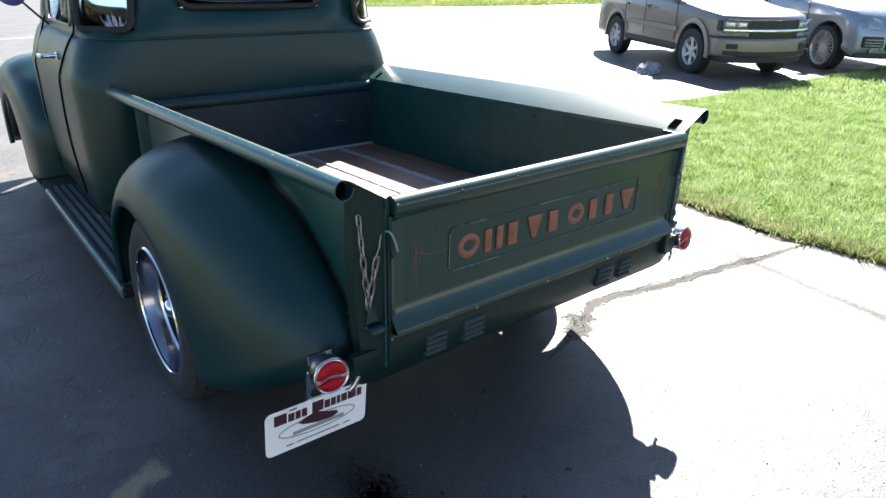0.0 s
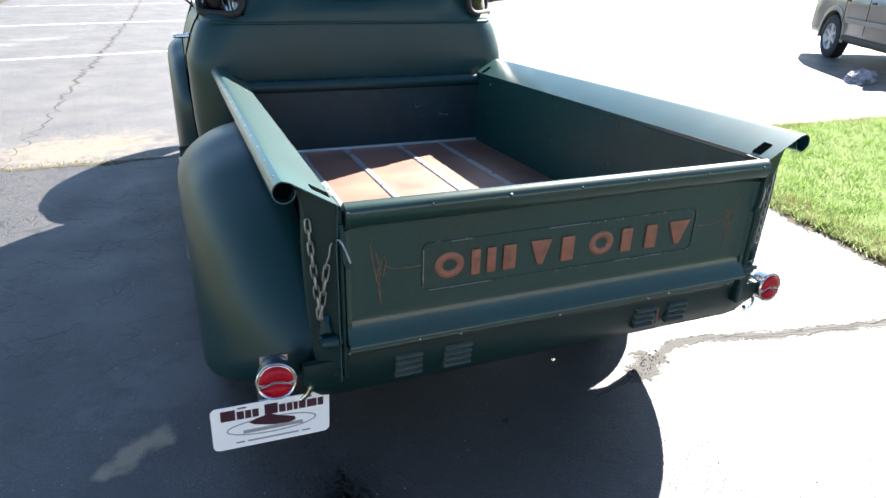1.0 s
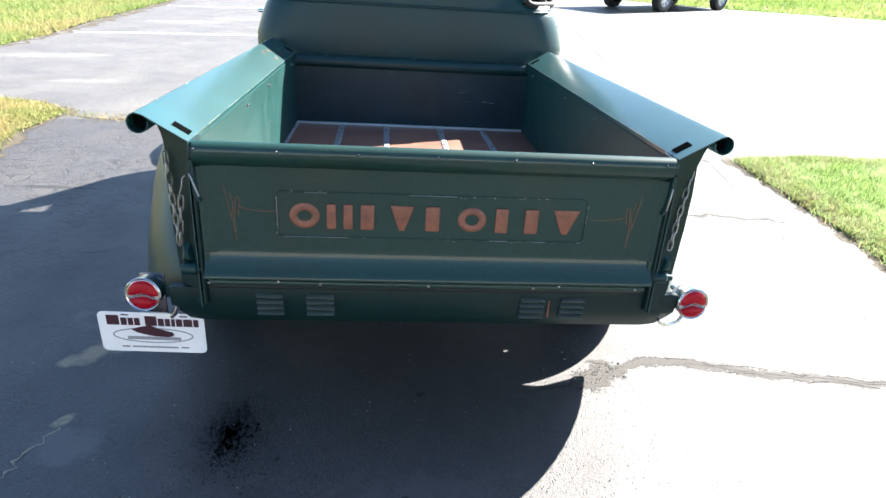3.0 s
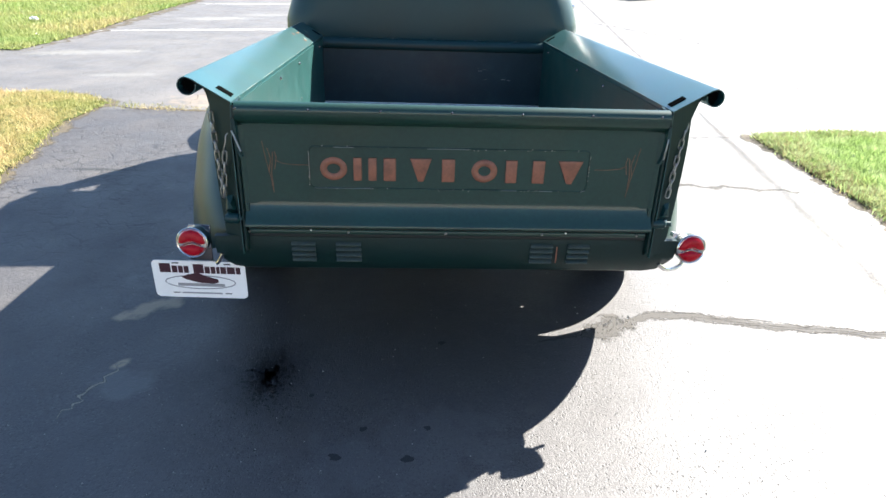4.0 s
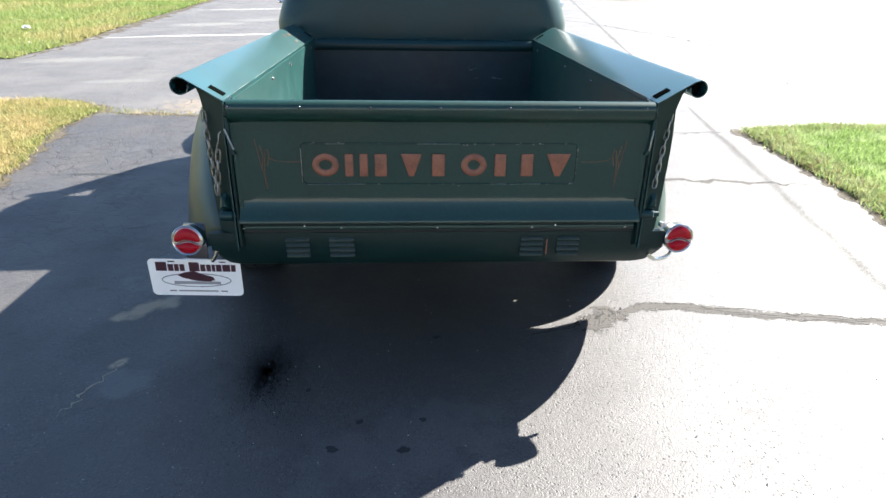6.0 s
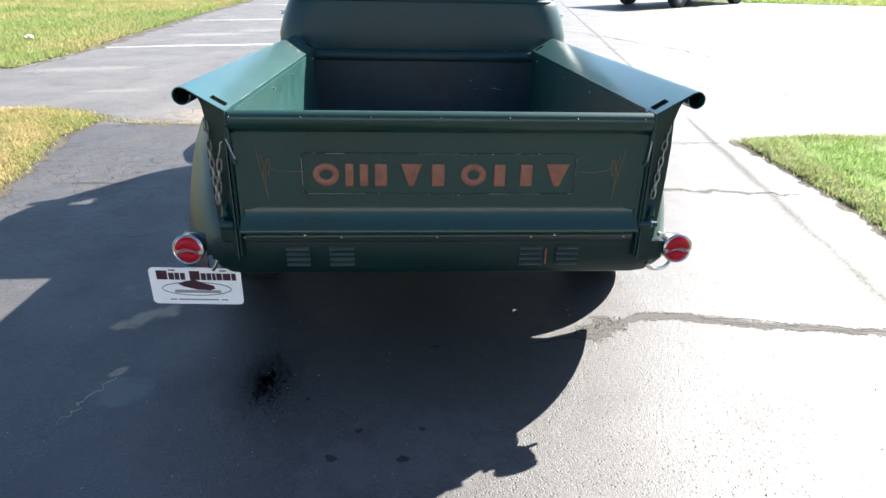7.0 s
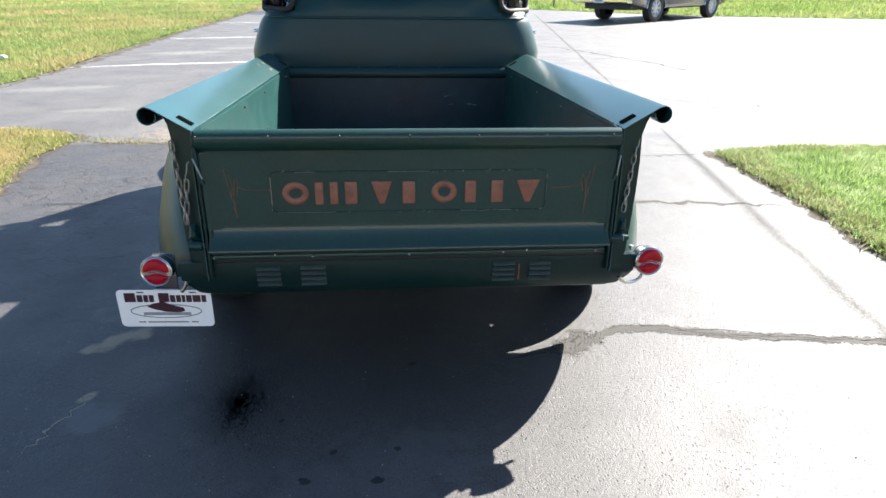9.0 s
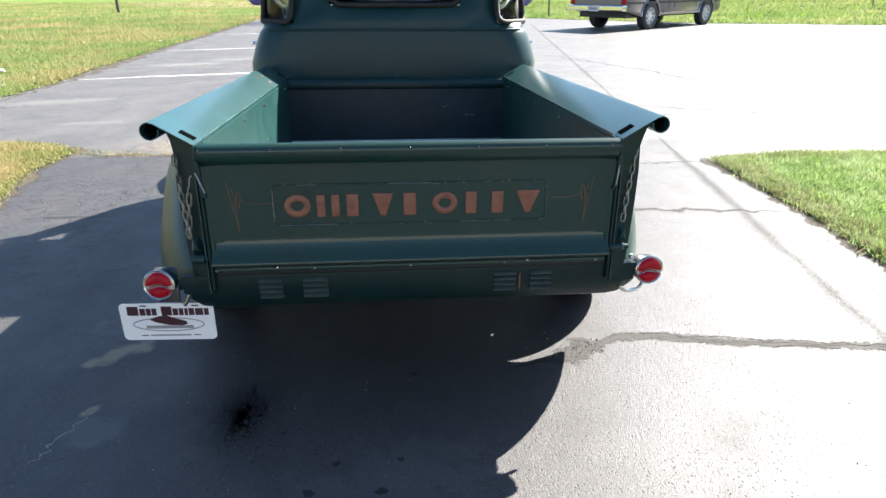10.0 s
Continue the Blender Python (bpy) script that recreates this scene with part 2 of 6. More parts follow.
CHROME = material("chrome", (0.82, 0.83, 0.85), 0.08, 1.0, 0.04, 10, 60, 0.0, rough_var=0.04)
LAMPCHROME = material("weathered_lamp_chrome", (0.56, 0.55, 0.54), 0.20, 1.0, 0.12, 30, 90, 0.0, rough_var=0.05)
ALLOY = material("polished_alloy", (0.72, 0.73, 0.75), 0.16, 1.0, 0.05, 10, 60, 0.0, rough_var=0.05)
STEEL = material("dull_steel", (0.33, 0.32, 0.30), 0.48, 1.0, 0.2, 40, 200, 0.1)
LINE = material("white_road_paint", (0.72, 0.72, 0.69), 0.7, 0, 0.12, 6, 90, 0.4, 0.5, (0.45, 0.45, 0.44), 14, 0.6)
TURF = material("turf_soil", (0.055, 0.08, 0.02), 0.95, 0, 0.4, 1.2, 60, 1.0, 0.2, (0.11, 0.10, 0.04), 0.8, 0.7)
FIELD = material("far_field_grass", (0.115, 0.185, 0.042), 0.95, 0, 0.3, 0.35, 9, 0.6, 0.1, (0.23, 0.22, 0.085), 0.12, 0.7)
TANGRAVEL = material("tan_gravel", (0.30, 0.235, 0.165), 0.95, 0, 0.3, 0.6, 14, 0.5, 0.2, (0.36, 0.31, 0.25), 0.3, 0.8)
PALEWALL = material("bounce_wall_pale", (0.56, 0.52, 0.47), 0.8, 0, 0.06, 1.5, 40, 0.2, 0.3)
INNER = material("dusty_inner_paint", (0.004, 0.044, 0.041), 0.55, 0, 0.3, 8, 180, 0.06, 0.3, (0.016, 0.052, 0.052), 14, 0.6, coat=0.15, coat_rough=0.25)
GUNMETAL = material("dark_polished_steel", (0.13, 0.13, 0.14), 0.2, 1.0, 0.15, 20, 120, 0.0)
RIM = material("polished_rim", (0.30, 0.31, 0.35), 0.16, 1.0, 0.1, 12, 60, 0.0)
WOOD = material("varnished_red_wood", (0.245, 0.104, 0.066), 0.46, 0, 0.25, 4, 60, 0.08, 1.0, (0.13, 0.045, 0.028), 5, 0.6, piece=0.12, coat=1.0, coat_rough=0.46)
PLATE = material("white_plate", (0.86, 0.86, 0.85), 0.35, 0, 0.03, 10, 60, 0.0)
COPPER = material("copper_paint", (0.215, 0.080, 0.046), 0.45, 0, 0.3, 20, 120, 0.1, 0.5, (0.13, 0.045, 0.028), 25, 0.7)
STRIPE = material("faded_copper_stripe", (0.17, 0.080, 0.045), 0.5, 0, 0.4, 30, 120, 0.1, 0.4, (0.03, 0.032, 0.022), 30, 0.6)
REDLENS = material("red_lens", (0.34, 0.002, 0.012), 0.3, 0, 0.2, 60, 200, 0.1, 0.2)
SEAT = material("grey_seat_cloth", (0.16, 0.15, 0.15), 0.85, 0, 0.25, 12, 140, 0.3)
INTERIOR = material("cab_interior", (0.05, 0.05, 0.055), 0.8, 0, 0.2, 10, 120, 0.3)
CRACKFILL = material("grey_crack_fill", (0.059, 0.055, 0.050), 0.85, 0, 0.2, 8, 160, 0.6)
TAR = material("dirt_filled_crack", (0.060, 0.055, 0.048), 0.9, 0, 0.4, 6, 160, 1.0)
DARKBAND = material("dark_band", (0.055, 0.055, 0.055), 0.85, 0, 0.4, 4, 120, 0.8)
OIL = material("black_oil", (0.021, 0.021, 0.023), 0.6, 0, 0.3, 8, 120, 0.3)
BULK = material("navy_black_bed_paint", (0.010, 0.029, 0.036), 0.50, 0, 0.3, 6, 200, 0.05, 0.35, (0.017, 0.042, 0.046), 13, 0.6)
# truck green darkened to put shade into the roll pan and rear posts
SHADEPAINT = material("shaded_green_paint", (0.0035, 0.019, 0.0180), 0.5, 0, 0.22, 4, 120, 0.03, 0.2, (0.008, 0.021, 0.016), 3, 0.6, coat=0.25, coat_rough=0.25)
LOUVER = material("dusty_louver_paint", (0.042, 0.060, 0.056), 0.6, 0, 0.3, 30, 160, 0.1, 0.3)
RAILSTEEL = material("bed_strip_steel", (0.62, 0.63, 0.65), 0.38, 0.7, 0.2, 18, 200, 0.1)
WORN = material("worn_primer", (0.085, 0.115, 0.10), 0.7, 0, 0.3, 40, 200, 0.1)
CHIP = material("bare_chip", (0.30, 0.31, 0.31), 0.6, 0, 0.2, 40, 200, 0.0)
RUST = material("surface_rust", (0.13, 0.060, 0.030), 0.8, 0, 0.4, 30, 160, 0.3, 0.3, (0.03, 0.045, 0.035), 40, 0.8)
MAROON = material("maroon_print", (0.055, 0.018, 0.026), 0.4, 0, 0.2, 40, 200, 0.0)
GREYINK = material("grey_print", (0.30, 0.30, 0.31), 0.4, 0, 0.1, 40, 200, 0.0)
DARKINK = material("dark_print", (0.05, 0.045, 0.05), 0.4, 0, 0.1, 40, 200, 0.0)
HOLE = material("dark_cavity", (0.003, 0.0035, 0.0035), 0.95, 0, 0.1, 20, 100, 0.0, 0.0)
# reflection in the chrome mirror painted in as blue-purple
BLUEMIRROR = material("mirror_reflection", (0.10, 0.09, 0.30), 0.25, 0.3, 0.1, 10, 100, 0.0, coat=0.4)
PEWTER = material("pewter_car_paint", (0.185, 0.163, 0.150), 0.32, 0.25, 0.05, 3, 200, 0.0, coat=0.6)
BLUEGREY = material("blue_grey_car_paint", (0.27, 0.31, 0.37), 0.3, 0.4, 0.05, 3, 200, 0.0, coat=0.6)
TAUPE = material("taupe_car_paint", (0.155, 0.137, 0.132), 0.3, 0.4, 0.05, 3, 200, 0.0, coat=0.5)
PLASTIC = material("black_plastic", (0.02, 0.02, 0.022), 0.55, 0, 0.1, 10, 150, 0.1)
CARGLASS = material("dark_car_glass", (0.02, 0.024, 0.028), 0.06, 0, 0.05, 4, 50, 0.0, 0.6, rough_var=0.02)
LAMPGLASS = material("headlamp_glass", (0.16, 0.17, 0.19), 0.18, 0.3, 0.5, 22, 60, 0.1, coat=0.7)
CLEARLAMP = material("clear_headlamp", (0.40, 0.42, 0.45), 0.12, 0.4, 0.2, 30, 100, 0.0, coat=0.8)
WHEELSILVER = material("silver_wheel_paint", (0.52, 0.52, 0.53), 0.38, 0.6, 0.08, 12, 80, 0.0)
RAG = material("grey_cloth", (0.36, 0.35, 0.38), 0.95, 0, 0.5, 14, 60, 0.9, 0.1, (0.14, 0.14, 0.15), 9, 0.6)
LITTER = material("pale_litter", (0.7, 0.69, 0.66), 0.8, 0, 0.15, 20, 90, 0.3)
STONE = material("gravel_stone", (0.26, 0.25, 0.23), 0.9, 0, 0.3, 30, 200, 0.5)
GALV = material("rusty_post", (0.10, 0.09, 0.08), 0.7, 0.3, 0.2, 20, 100, 0.2)


ragged(TAR, 0.6, 0.66, 60.0)
ragged(CRACKFILL, 0.35, 0.9, 60.0)
THIN = ragged(material("thin_dark_crack", (0.018, 0.017, 0.016), 0.9, 0, 0.4, 6, 160, 1.0), 0.5, 0.95, 30.0)
ragged(DARKBAND, 0.7, 0.42, 9.0)
HAIR = ragged(material("hairline_crack", (0.024, 0.022, 0.020), 0.9, 0, 0.4, 6, 160, 1.0), 0.6, 0.62, 40.0)
FRAYED = ragged(material("bare_soil_edge", (0.075, 0.062, 0.042), 0.95, 0, 0.45, 9, 130, 1.0), 0.4, 0.9, 14.0)
PALECRACK = ragged(material("pale_crack", (0.27, 0.24, 0.19), 0.9, 0, 0.3, 9, 130, 1.0), 0.4, 0.9, 30.0)
GREYBAND = ragged(material("grey_band", (0.03, 0.03, 0.03), 0.85, 0, 0.4, 4, 120, 0.8), 0.9, 0.50, 70.0)
LINE = ragged(LINE, 0.35, 0.9, 10.0)


def blades(name, a, b, dry, far):
    """Grass blades: hue varies blade by blade and in patches."""
    m = bpy.data.materials.new(name)
    m.use_nodes = True
    n, l = m.node_tree.nodes, m.node_tree.links
    p = n["Principled BSDF"]
    geo = n.new("ShaderNodeNewGeometry")
    co = n.new("ShaderNodeTexCoord")
    patch = n.new("ShaderNodeTexNoise")
    patch.inputs["Scale"].default_value = far
    patch.inputs["Detail"].default_value = 5
    l.new(co.outputs["Object"], patch.inputs["Vector"])
    m1 = n.new("ShaderNodeMix")
    m1.data_type = "RGBA"
    m1.inputs[6].default_value, m1.inputs[7].default_value = (*a, 1), (*b, 1)
    l.new(geo.outputs["Random Per Island"], m1.inputs[0])
    m2 = n.new("ShaderNodeMix")
    m2.data_type = "RGBA"
    m2.inputs[7].default_value = (*dry, 1)
    r = n.new("ShaderNodeMapRange")
    r.inputs[1].default_value, r.inputs[2].default_value, r.inputs[4].default_value = 0.42, 0.66, 0.78
    l.new(patch.outputs[0], r.inputs[0])
    l.new(r.outputs[0], m2.inputs[0])
    l.new(m1.outputs[2], m2.inputs[6])
    l.new(m2.outputs[2], p.inputs["Base Color"])
    p.inputs["Roughness"].default_value = 0.6
    p.inputs["Specular IOR Level"].default_value = 0.3
    tr = n.new("ShaderNodeBsdfTranslucent")
    l.new(m2.outputs[2], tr.inputs[0])
    mx = n.new("ShaderNodeMixShader")
    mx.inputs[0].default_value = 0.45
    l.new(p.outputs[0], mx.inputs[1])
    l.new(tr.outputs[0], mx.inputs[2])
    l.new(mx.outputs[0], n["Material Output"].inputs[0])
    return m


BLADE = blades("green_blades", (0.070, 0.150, 0.026), (0.42, 0.55, 0.20), (0.45, 0.52, 0.27), 5.5)
DRYBLADE = blades("dry_blades", (0.13, 0.20, 0.05), (0.30, 0.37, 0.13), (0.47, 0.34, 0.18), 0.33)
VERGEBLADE = blades("parched_blades", (0.17, 0.20, 0.06), (0.42, 0.40, 0.16), (0.58, 0.41, 0.23), 1.3)
FIELDBLADE = blades("field_blades", (0.085, 0.15, 0.030), (0.27, 0.37, 0.10), (0.34, 0.34, 0.14), 0.25)
FRINGE = blades("dead_fringe_blades", (0.12, 0.10, 0.045), (0.36, 0.30, 0.16), (0.30, 0.32, 0.14), 3.0)
PANE = glass("window_glass", (0.93, 0.96, 0.95))


# ---- mesh helpers ----
def part(name, bm, mat, parent=None, label="", smooth=None):
    """Link a bmesh as one mesh object under its thing."""
    bmesh.ops.recalc_face_normals(bm, faces=bm.faces)
    me = bpy.data.meshes.new(name)
    bm.to_mesh(me)
    bm.free()
    me.materials.append(mat)
    if smooth is not None:
        for p in me.polygons:
            p.use_smooth = True
        me.set_sharp_from_angle(angle=radians(smooth))
    ob = new(name, me)
    if parent is not None:
        ob.parent = parent
    if label:
        ob["label"] = label
    return ob


def thing(name, label, category, at=None, group="", kind=""):
    ob = new(name)
    ob.empty_display_size = 0.1
    if at is not None:
        ob.matrix_world = at
    return tagged(ob, label, category, group, kind)


def box(x0, x1, y0, y1, z0, z1, bevel=0.0, bm=None, seg=2):
    bm = bm or bmesh.new()
    made = bmesh.ops.create_cube(bm, size=1)["verts"]
    for v in made:
        v.co = Vector(((x0 + x1) / 2 + v.co.x * (x1 - x0), (y0 + y1) / 2 + v.co.y * (y1 - y0), (z0 + z1) / 2 + v.co.z * (z1 - z0)))
    if bevel:
        edges = list({e for v in made for e in v.link_edges})
        bmesh.ops.bevel(bm, geom=edges, offset=bevel, segments=seg, affect="EDGES", profile=0.6)
    return bm


def loft(rings, closed=True, caps=True, bm=None):
    """Skin over rings of equal length."""
    bm = bm or bmesh.new()
    rows = [[bm.verts.new(p) for p in r] for r in rings]
    n = len(rows[0])
    for a, b in zip(rows, rows[1:]):
        for i in range(n if closed else n - 1):
            k = (i + 1) % n
            bm.faces.new((a[i], a[k], b[k], b[i]))
    if caps and closed:
        bm.faces.new(rows[0])
        bm.faces.new(list(reversed(rows[-1])))
    return bm


def tube(points, r, seg=8, closed=False, bm=None):
    """A round bar along points; r is one radius or one for each point."""
    pts = [Vector(p) for p in points]
    n = len(pts)
    rr = r if isinstance(r, (list, tuple)) else [r] * n
    rings = []
    side = None
    for i, p in enumerate(pts):
        a = pts[(i - 1) % n] if closed or i else pts[0]
        b = pts[(i + 1) % n] if closed or i < n - 1 else pts[-1]
        d = (b - a).normalized()
        if side is None:
            side = d.cross(Vector((0, 0, 1)))
            if side.length < 0.1:
                side = d.cross(Vector((0, 1, 0)))
        side = (side - d * side.dot(d)).normalized()
        up = d.cross(side)
        rings.append([p + (side * math.cos(t) + up * math.sin(t)) * rr[i] for t in [2 * math.pi * k / seg for k in range(seg)]])
    if closed:
        rings.append(rings[0])
        bm = loft(rings, caps=False, bm=bm)
        bmesh.ops.remove_doubles(bm, verts=bm.verts, dist=1e-6)
        return bm
    return loft(rings, bm=bm)


def turned(profile, centre=(0, 0, 0), axis="x", seg=32, bm=None, arc=None):
    """A surface of revolution: profile of (along the axis, radius)."""
    rings = []
    for k in range(seg):
        t = 2 * math.pi * k / seg
        c, s = math.cos(t), math.sin(t)
        ring = []
        for a, r in profile:
            p = {"x": (a, r * c, r * s), "y": (r * c, a, r * s), "z": (r * c, r * s, a)}[axis]
            ring.append(Vector(p) + Vector(centre))
        rings.append(ring)
    rings.append(rings[0])
    bm2 = loft(rings, closed=False, bm=bm)
    bmesh.ops.remove_doubles(bm2, verts=bm2.verts, dist=1e-5)
    return bm2


def strip(profile, thick, a, b, axis="x", steps=1, shear=0.0, bm=None):
    """A folded sheet: an open profile (p, q) with thickness, drawn out from a to b. axis x: (y, z); axis y: (x, z)."""
    pts = [Vector(p) for p in profile]
    off = []
    for i, p in enumerate(pts):
        d = (pts[min(i + 1, len(pts) - 1)] - pts[max(i - 1, 0)]).normalized()
        off.append(p + Vector((-d.y, d.x)) * thick)
    ring = pts + off[::-1]
    rings = []
    for k in range(steps + 1):
        t = a + (b - a) * k / steps
        rings.append([Vector((t, p.x, p.y)) if axis == "x" else Vector((p.x, t, p.y + shear * t)) for p in ring])
    return loft(rings, bm=bm)


def arc2(cx, cy, r, a0, a1, n):
    return [(cx + r * math.cos(radians(a0 + (a1 - a0) * k / n)), cy + r * math.sin(radians(a0 + (a1 - a0) * k / n))) for k in range(n + 1)]


def sheet(name, outline, z, mat, thick=0.0, label="", kind="structure", category=""):
    """A flat sheet from an outline in plan."""
    bm = bmesh.new()
    f = bm.faces.new([bm.verts.new((x, y, z)) for x, y in outline])
    bmesh.ops.triangulate(bm, faces=[f])
    ob = part(name, bm, mat)
    return tagged(ob, label, category, "", kind)


# ---- ground ----
bm = bmesh.new()
bmesh.ops.create_grid(bm, x_segments=2, y_segments=2, size=900)
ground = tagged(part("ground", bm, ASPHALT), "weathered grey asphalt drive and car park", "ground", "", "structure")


def rough_edge(points, step=0.12, amp=0.04, seed=0):
    """The outline with its edges broken up."""
    rnd = random.Random(seed)
    out = []
    for (x0, y0), (x1, y1) in zip(points, points[1:] + points[:1]):
        d = math.hypot(x1 - x0, y1 - y0)
        n = min(max(int(d / step), 1), 120)
        for k in range(n):
            t = k / n
            w = amp * rnd.uniform(-1, 1)
            out.append((x0 + (x1 - x0) * t - (y1 - y0) / d * w, y0 + (y1 - y0) * t + (x1 - x0) / d * w))
    return out


def ribbon(name, points, width, mat, z, label, category="crack", jitter=0.35, wander=0.3, step=0.07, seed=1):
    """A thin uneven band on the ground along points."""
    rnd = random.Random(seed)
    pts = [Vector((x, y)) for x, y in points]
    line = []
    for a, b in zip(pts, pts[1:]):
        n = max(int((b - a).length / step), 1)
        line += [a.lerp(b, k / n) for k in range(n)]
    line.append(pts[-1])
    bm = bmesh.new()
    layer = bm.loops.layers.uv.new("across")
    rows = []
    for i, p in enumerate(line):
        d = (line[min(i + 1, len(line) - 1)] - line[max(i - 1, 0)]).normalized()
        nn = Vector((-d.y, d.x))
        end = min(1.0, 4 * i / len(line) + 0.1, 4 * (len(line) - 1 - i) / len(line) + 0.1)
        c = p + nn * width * wander * rnd.uniform(-1, 1)
        w0, w1 = [width * end * (0.5 + jitter * rnd.uniform(-1, 1)) for _ in range(2)]
        rows.append((bm.verts.new((*(c - nn * w0), z)), bm.verts.new((*(c + nn * w1), z))))
    for a, b in zip(rows, rows[1:]):
        f = bm.faces.new((a[0], b[0], b[1], a[1]))
        for lp, v in zip(f.loops, (-1, -1, 1, 1)):
            lp[layer].uv = (0.0, v)
    return tagged(part(name, bm, mat), label, category, "", "structure")


def blot(name, x, y, rx, ry, mat, z, label, category="stain", turn=0.0, n=40, rag=0.25, seed=3):
    """A ragged flat stain."""
    rnd = random.Random(seed)
    ph = [rnd.uniform(0, 6.28) for _ in range(5)]
    bm = bmesh.new()
    vs = []
    for k in range(n):
        a = 2 * math.pi * k / n
        f = 1 + rag * sum(math.sin((j + 2) * a + ph[j]) / (j + 2) for j in range(5)) + rag * 0.3 * rnd.uniform(-1, 1)
        u, v = rx * f * math.cos(a), ry * f * math.sin(a)
        vs.append(bm.verts.new((x + u * math.cos(turn) - v * math.sin(turn), y + u * math.sin(turn) + v * math.cos(turn), z)))
    f = bm.faces.new(vs)
    bmesh.ops.triangulate(bm, faces=[f])
    return tagged(part(name, bm, mat), label, category, "", "structure")


LAWN_DRIVE = [(2.68, -6), (14, -6), (14, 2.7), (9, 3.05), (6, 3.2), (3.6, 3.45), (2.80, 3.38), (2.74, 1.8), (2.66, 1.1), (2.58, 0.4), (2.64, -0.3)]
LAWN_VERGE = [(-2.72, 1.5), (-2.85, 2.7), (-3.07, 3.76), (-2.98, 4.45), (-3.3, 4.75), (-3.85, 4.88), (-14, 5.2), (-14, -3), (-2.75, -3)]
LAWN_PARK = [(-5.46, 7.6), (-5.32, 9.3), (-5.46, 11.3), (-5.46, 14.2), (-5.53, 18.4), (-5.45, 28.5), (-5.4, 69), (-70, 69), (-70, 7.0)]
LAWN_FAR = [(5.6, 29.0), (6.8, 27.9), (9, 25.4), (12.1, 22.6), (17, 20.2), (25, 18.4), (60, 12), (60, 80), (5.2, 80)]
for nm, out, sd, lab in (("lawn_drive", LAWN_DRIVE, 1, "soil of the green lawn beside the drive"),
                         ("lawn_verge", LAWN_VERGE, 2, "soil of the dry verge beside the drive"),
                         ("lawn_park", LAWN_PARK, 3, "soil of the field beside the car park"),
                         ("lawn_far", LAWN_FAR, 4, "soil of the field beyond the car park")):
    sheet(nm, rough_edge(out, 0.12, 0.035, sd), 0.012, TURF if sd < 3 else FIELD, label=lab, category="lawn")
sheet("field_left", [(-900, 7.0), (-70, 7.0), (-70, 69), (-900, 69)], 0.012, FIELD, label="distant grass field", category="field")
sheet("field_right", [(60, 12), (900, 10), (900, 80), (60, 80)], 0.012, FIELD, label="distant grass field", category="field")
sheet("field_far", [(-900, 68), (-5.4, 68), (-5.4, 80.1), (900, 80.1), (900, 900), (-900, 900)], 0.010, FIELD, label="distant grass field beyond the road", category="field")
for nm, pts, w, sd in (("lawn_border", [(2.60, -4), (2.62, -0.3), (2.56, 0.4), (2.64, 1.1), (2.72, 1.8), (2.78, 3.38), (3.6, 3.47), (6, 3.22), (9, 3.08)], 0.14, 5),
                       ("verge_border", [(-2.70, 0.5), (-2.82, 2.7), (-3.04, 3.76), (-2.95, 4.5), (-3.4, 4.8), (-6, 4.95)], 0.16, 6),
                       ("park_border", [(-5.36, 7.6), (-5.23, 9.3), (-5.38, 14.2), (-5.44, 18.4), (-5.36, 28.5)], 0.34, 7),
                       ("far_border", [(5.8, 28.8), (6.8, 27.8), (9, 25.3), (12.1, 22.5), (17, 20.1), (25, 18.3)], 0.25, 8)):
    ribbon(nm, pts, w * 1.3, FRAYED, 0.0022, "bare soil edge between grass and asphalt", "soil edge", 0.3, 0.2, 0.12, sd)

# cracks, dark bands and joints
ribbon("crack_tar", [(0.39, 0.300), (0.46, 0.320), (0.55, 0.345), (0.70, 0.405), (0.80, 0.450), (0.88, 0.488), (0.98, 0.498), (1.06, 0.490), (1.20, 0.455), (1.42, 0.398), (1.72, 0.345), (2.0, 0.288), (2.28, 0.232), (2.58, 0.19)], 0.105, CRACKFILL, 0.0012, "wide dirt-filled crack across the asphalt", "crack", 0.10, 0.04, 0.05, 11)
ribbon("crack_pocket", [(0.57, 0.325), (0.64, 0.362), (0.71, 0.402), (0.77, 0.44), (0.83, 0.47)], 0.185, CRACKFILL, 0.0016, "broken-out pocket of rubble in the crack", "crack", 0.10, 0.04, 0.03, 12)
ribbon("crack_chip", [(0.675, 0.492), (0.70, 0.498), (0.73, 0.500), (0.78, 0.488)], 0.045, CRACKFILL, 0.0020, "small broken-out chip beside the crack", "crack", 0.2, 0.1, 0.015, 13)
for k, (off, w) in enumerate(((0.022, 0.016), (-0.026, 0.012), (0.0, 0.008))):
    ribbon("crack_thin", [(0.86 + 0.05 * k, 0.478 + off), (0.98, 0.497 + off), (1.06, 0.490 + off), (1.20, 0.455 + off), (1.42, 0.398 + off), (1.72, 0.345 + off), (2.0, 0.288 + off * 0.8), (2.5, 0.20 + off * 0.6)], w, HAIR, 0.0022, "thin dark crack along the filled joint", "crack", 0.45, 1.1, 0.06, 41 + k)
ribbon("band_drive", [(1.755, -1.6), (2.007, 0.0), (2.48, 3.0), (2.70, 4.4)], 0.20, GREYBAND, 0.0020, "long straight dark band along the drive", "seam", 0.12, 0.03, 0.25, 13)
ribbon("band_lot", [(2.69, 4.35), (2.95, 6.0), (4.05, 13.0), (5.5, 22.2), (6.0, 25.4)], 0.11, DARKBAND, 0.0020, "long straight faint band along the car park", "seam", 0.12, 0.03, 0.25, 23)
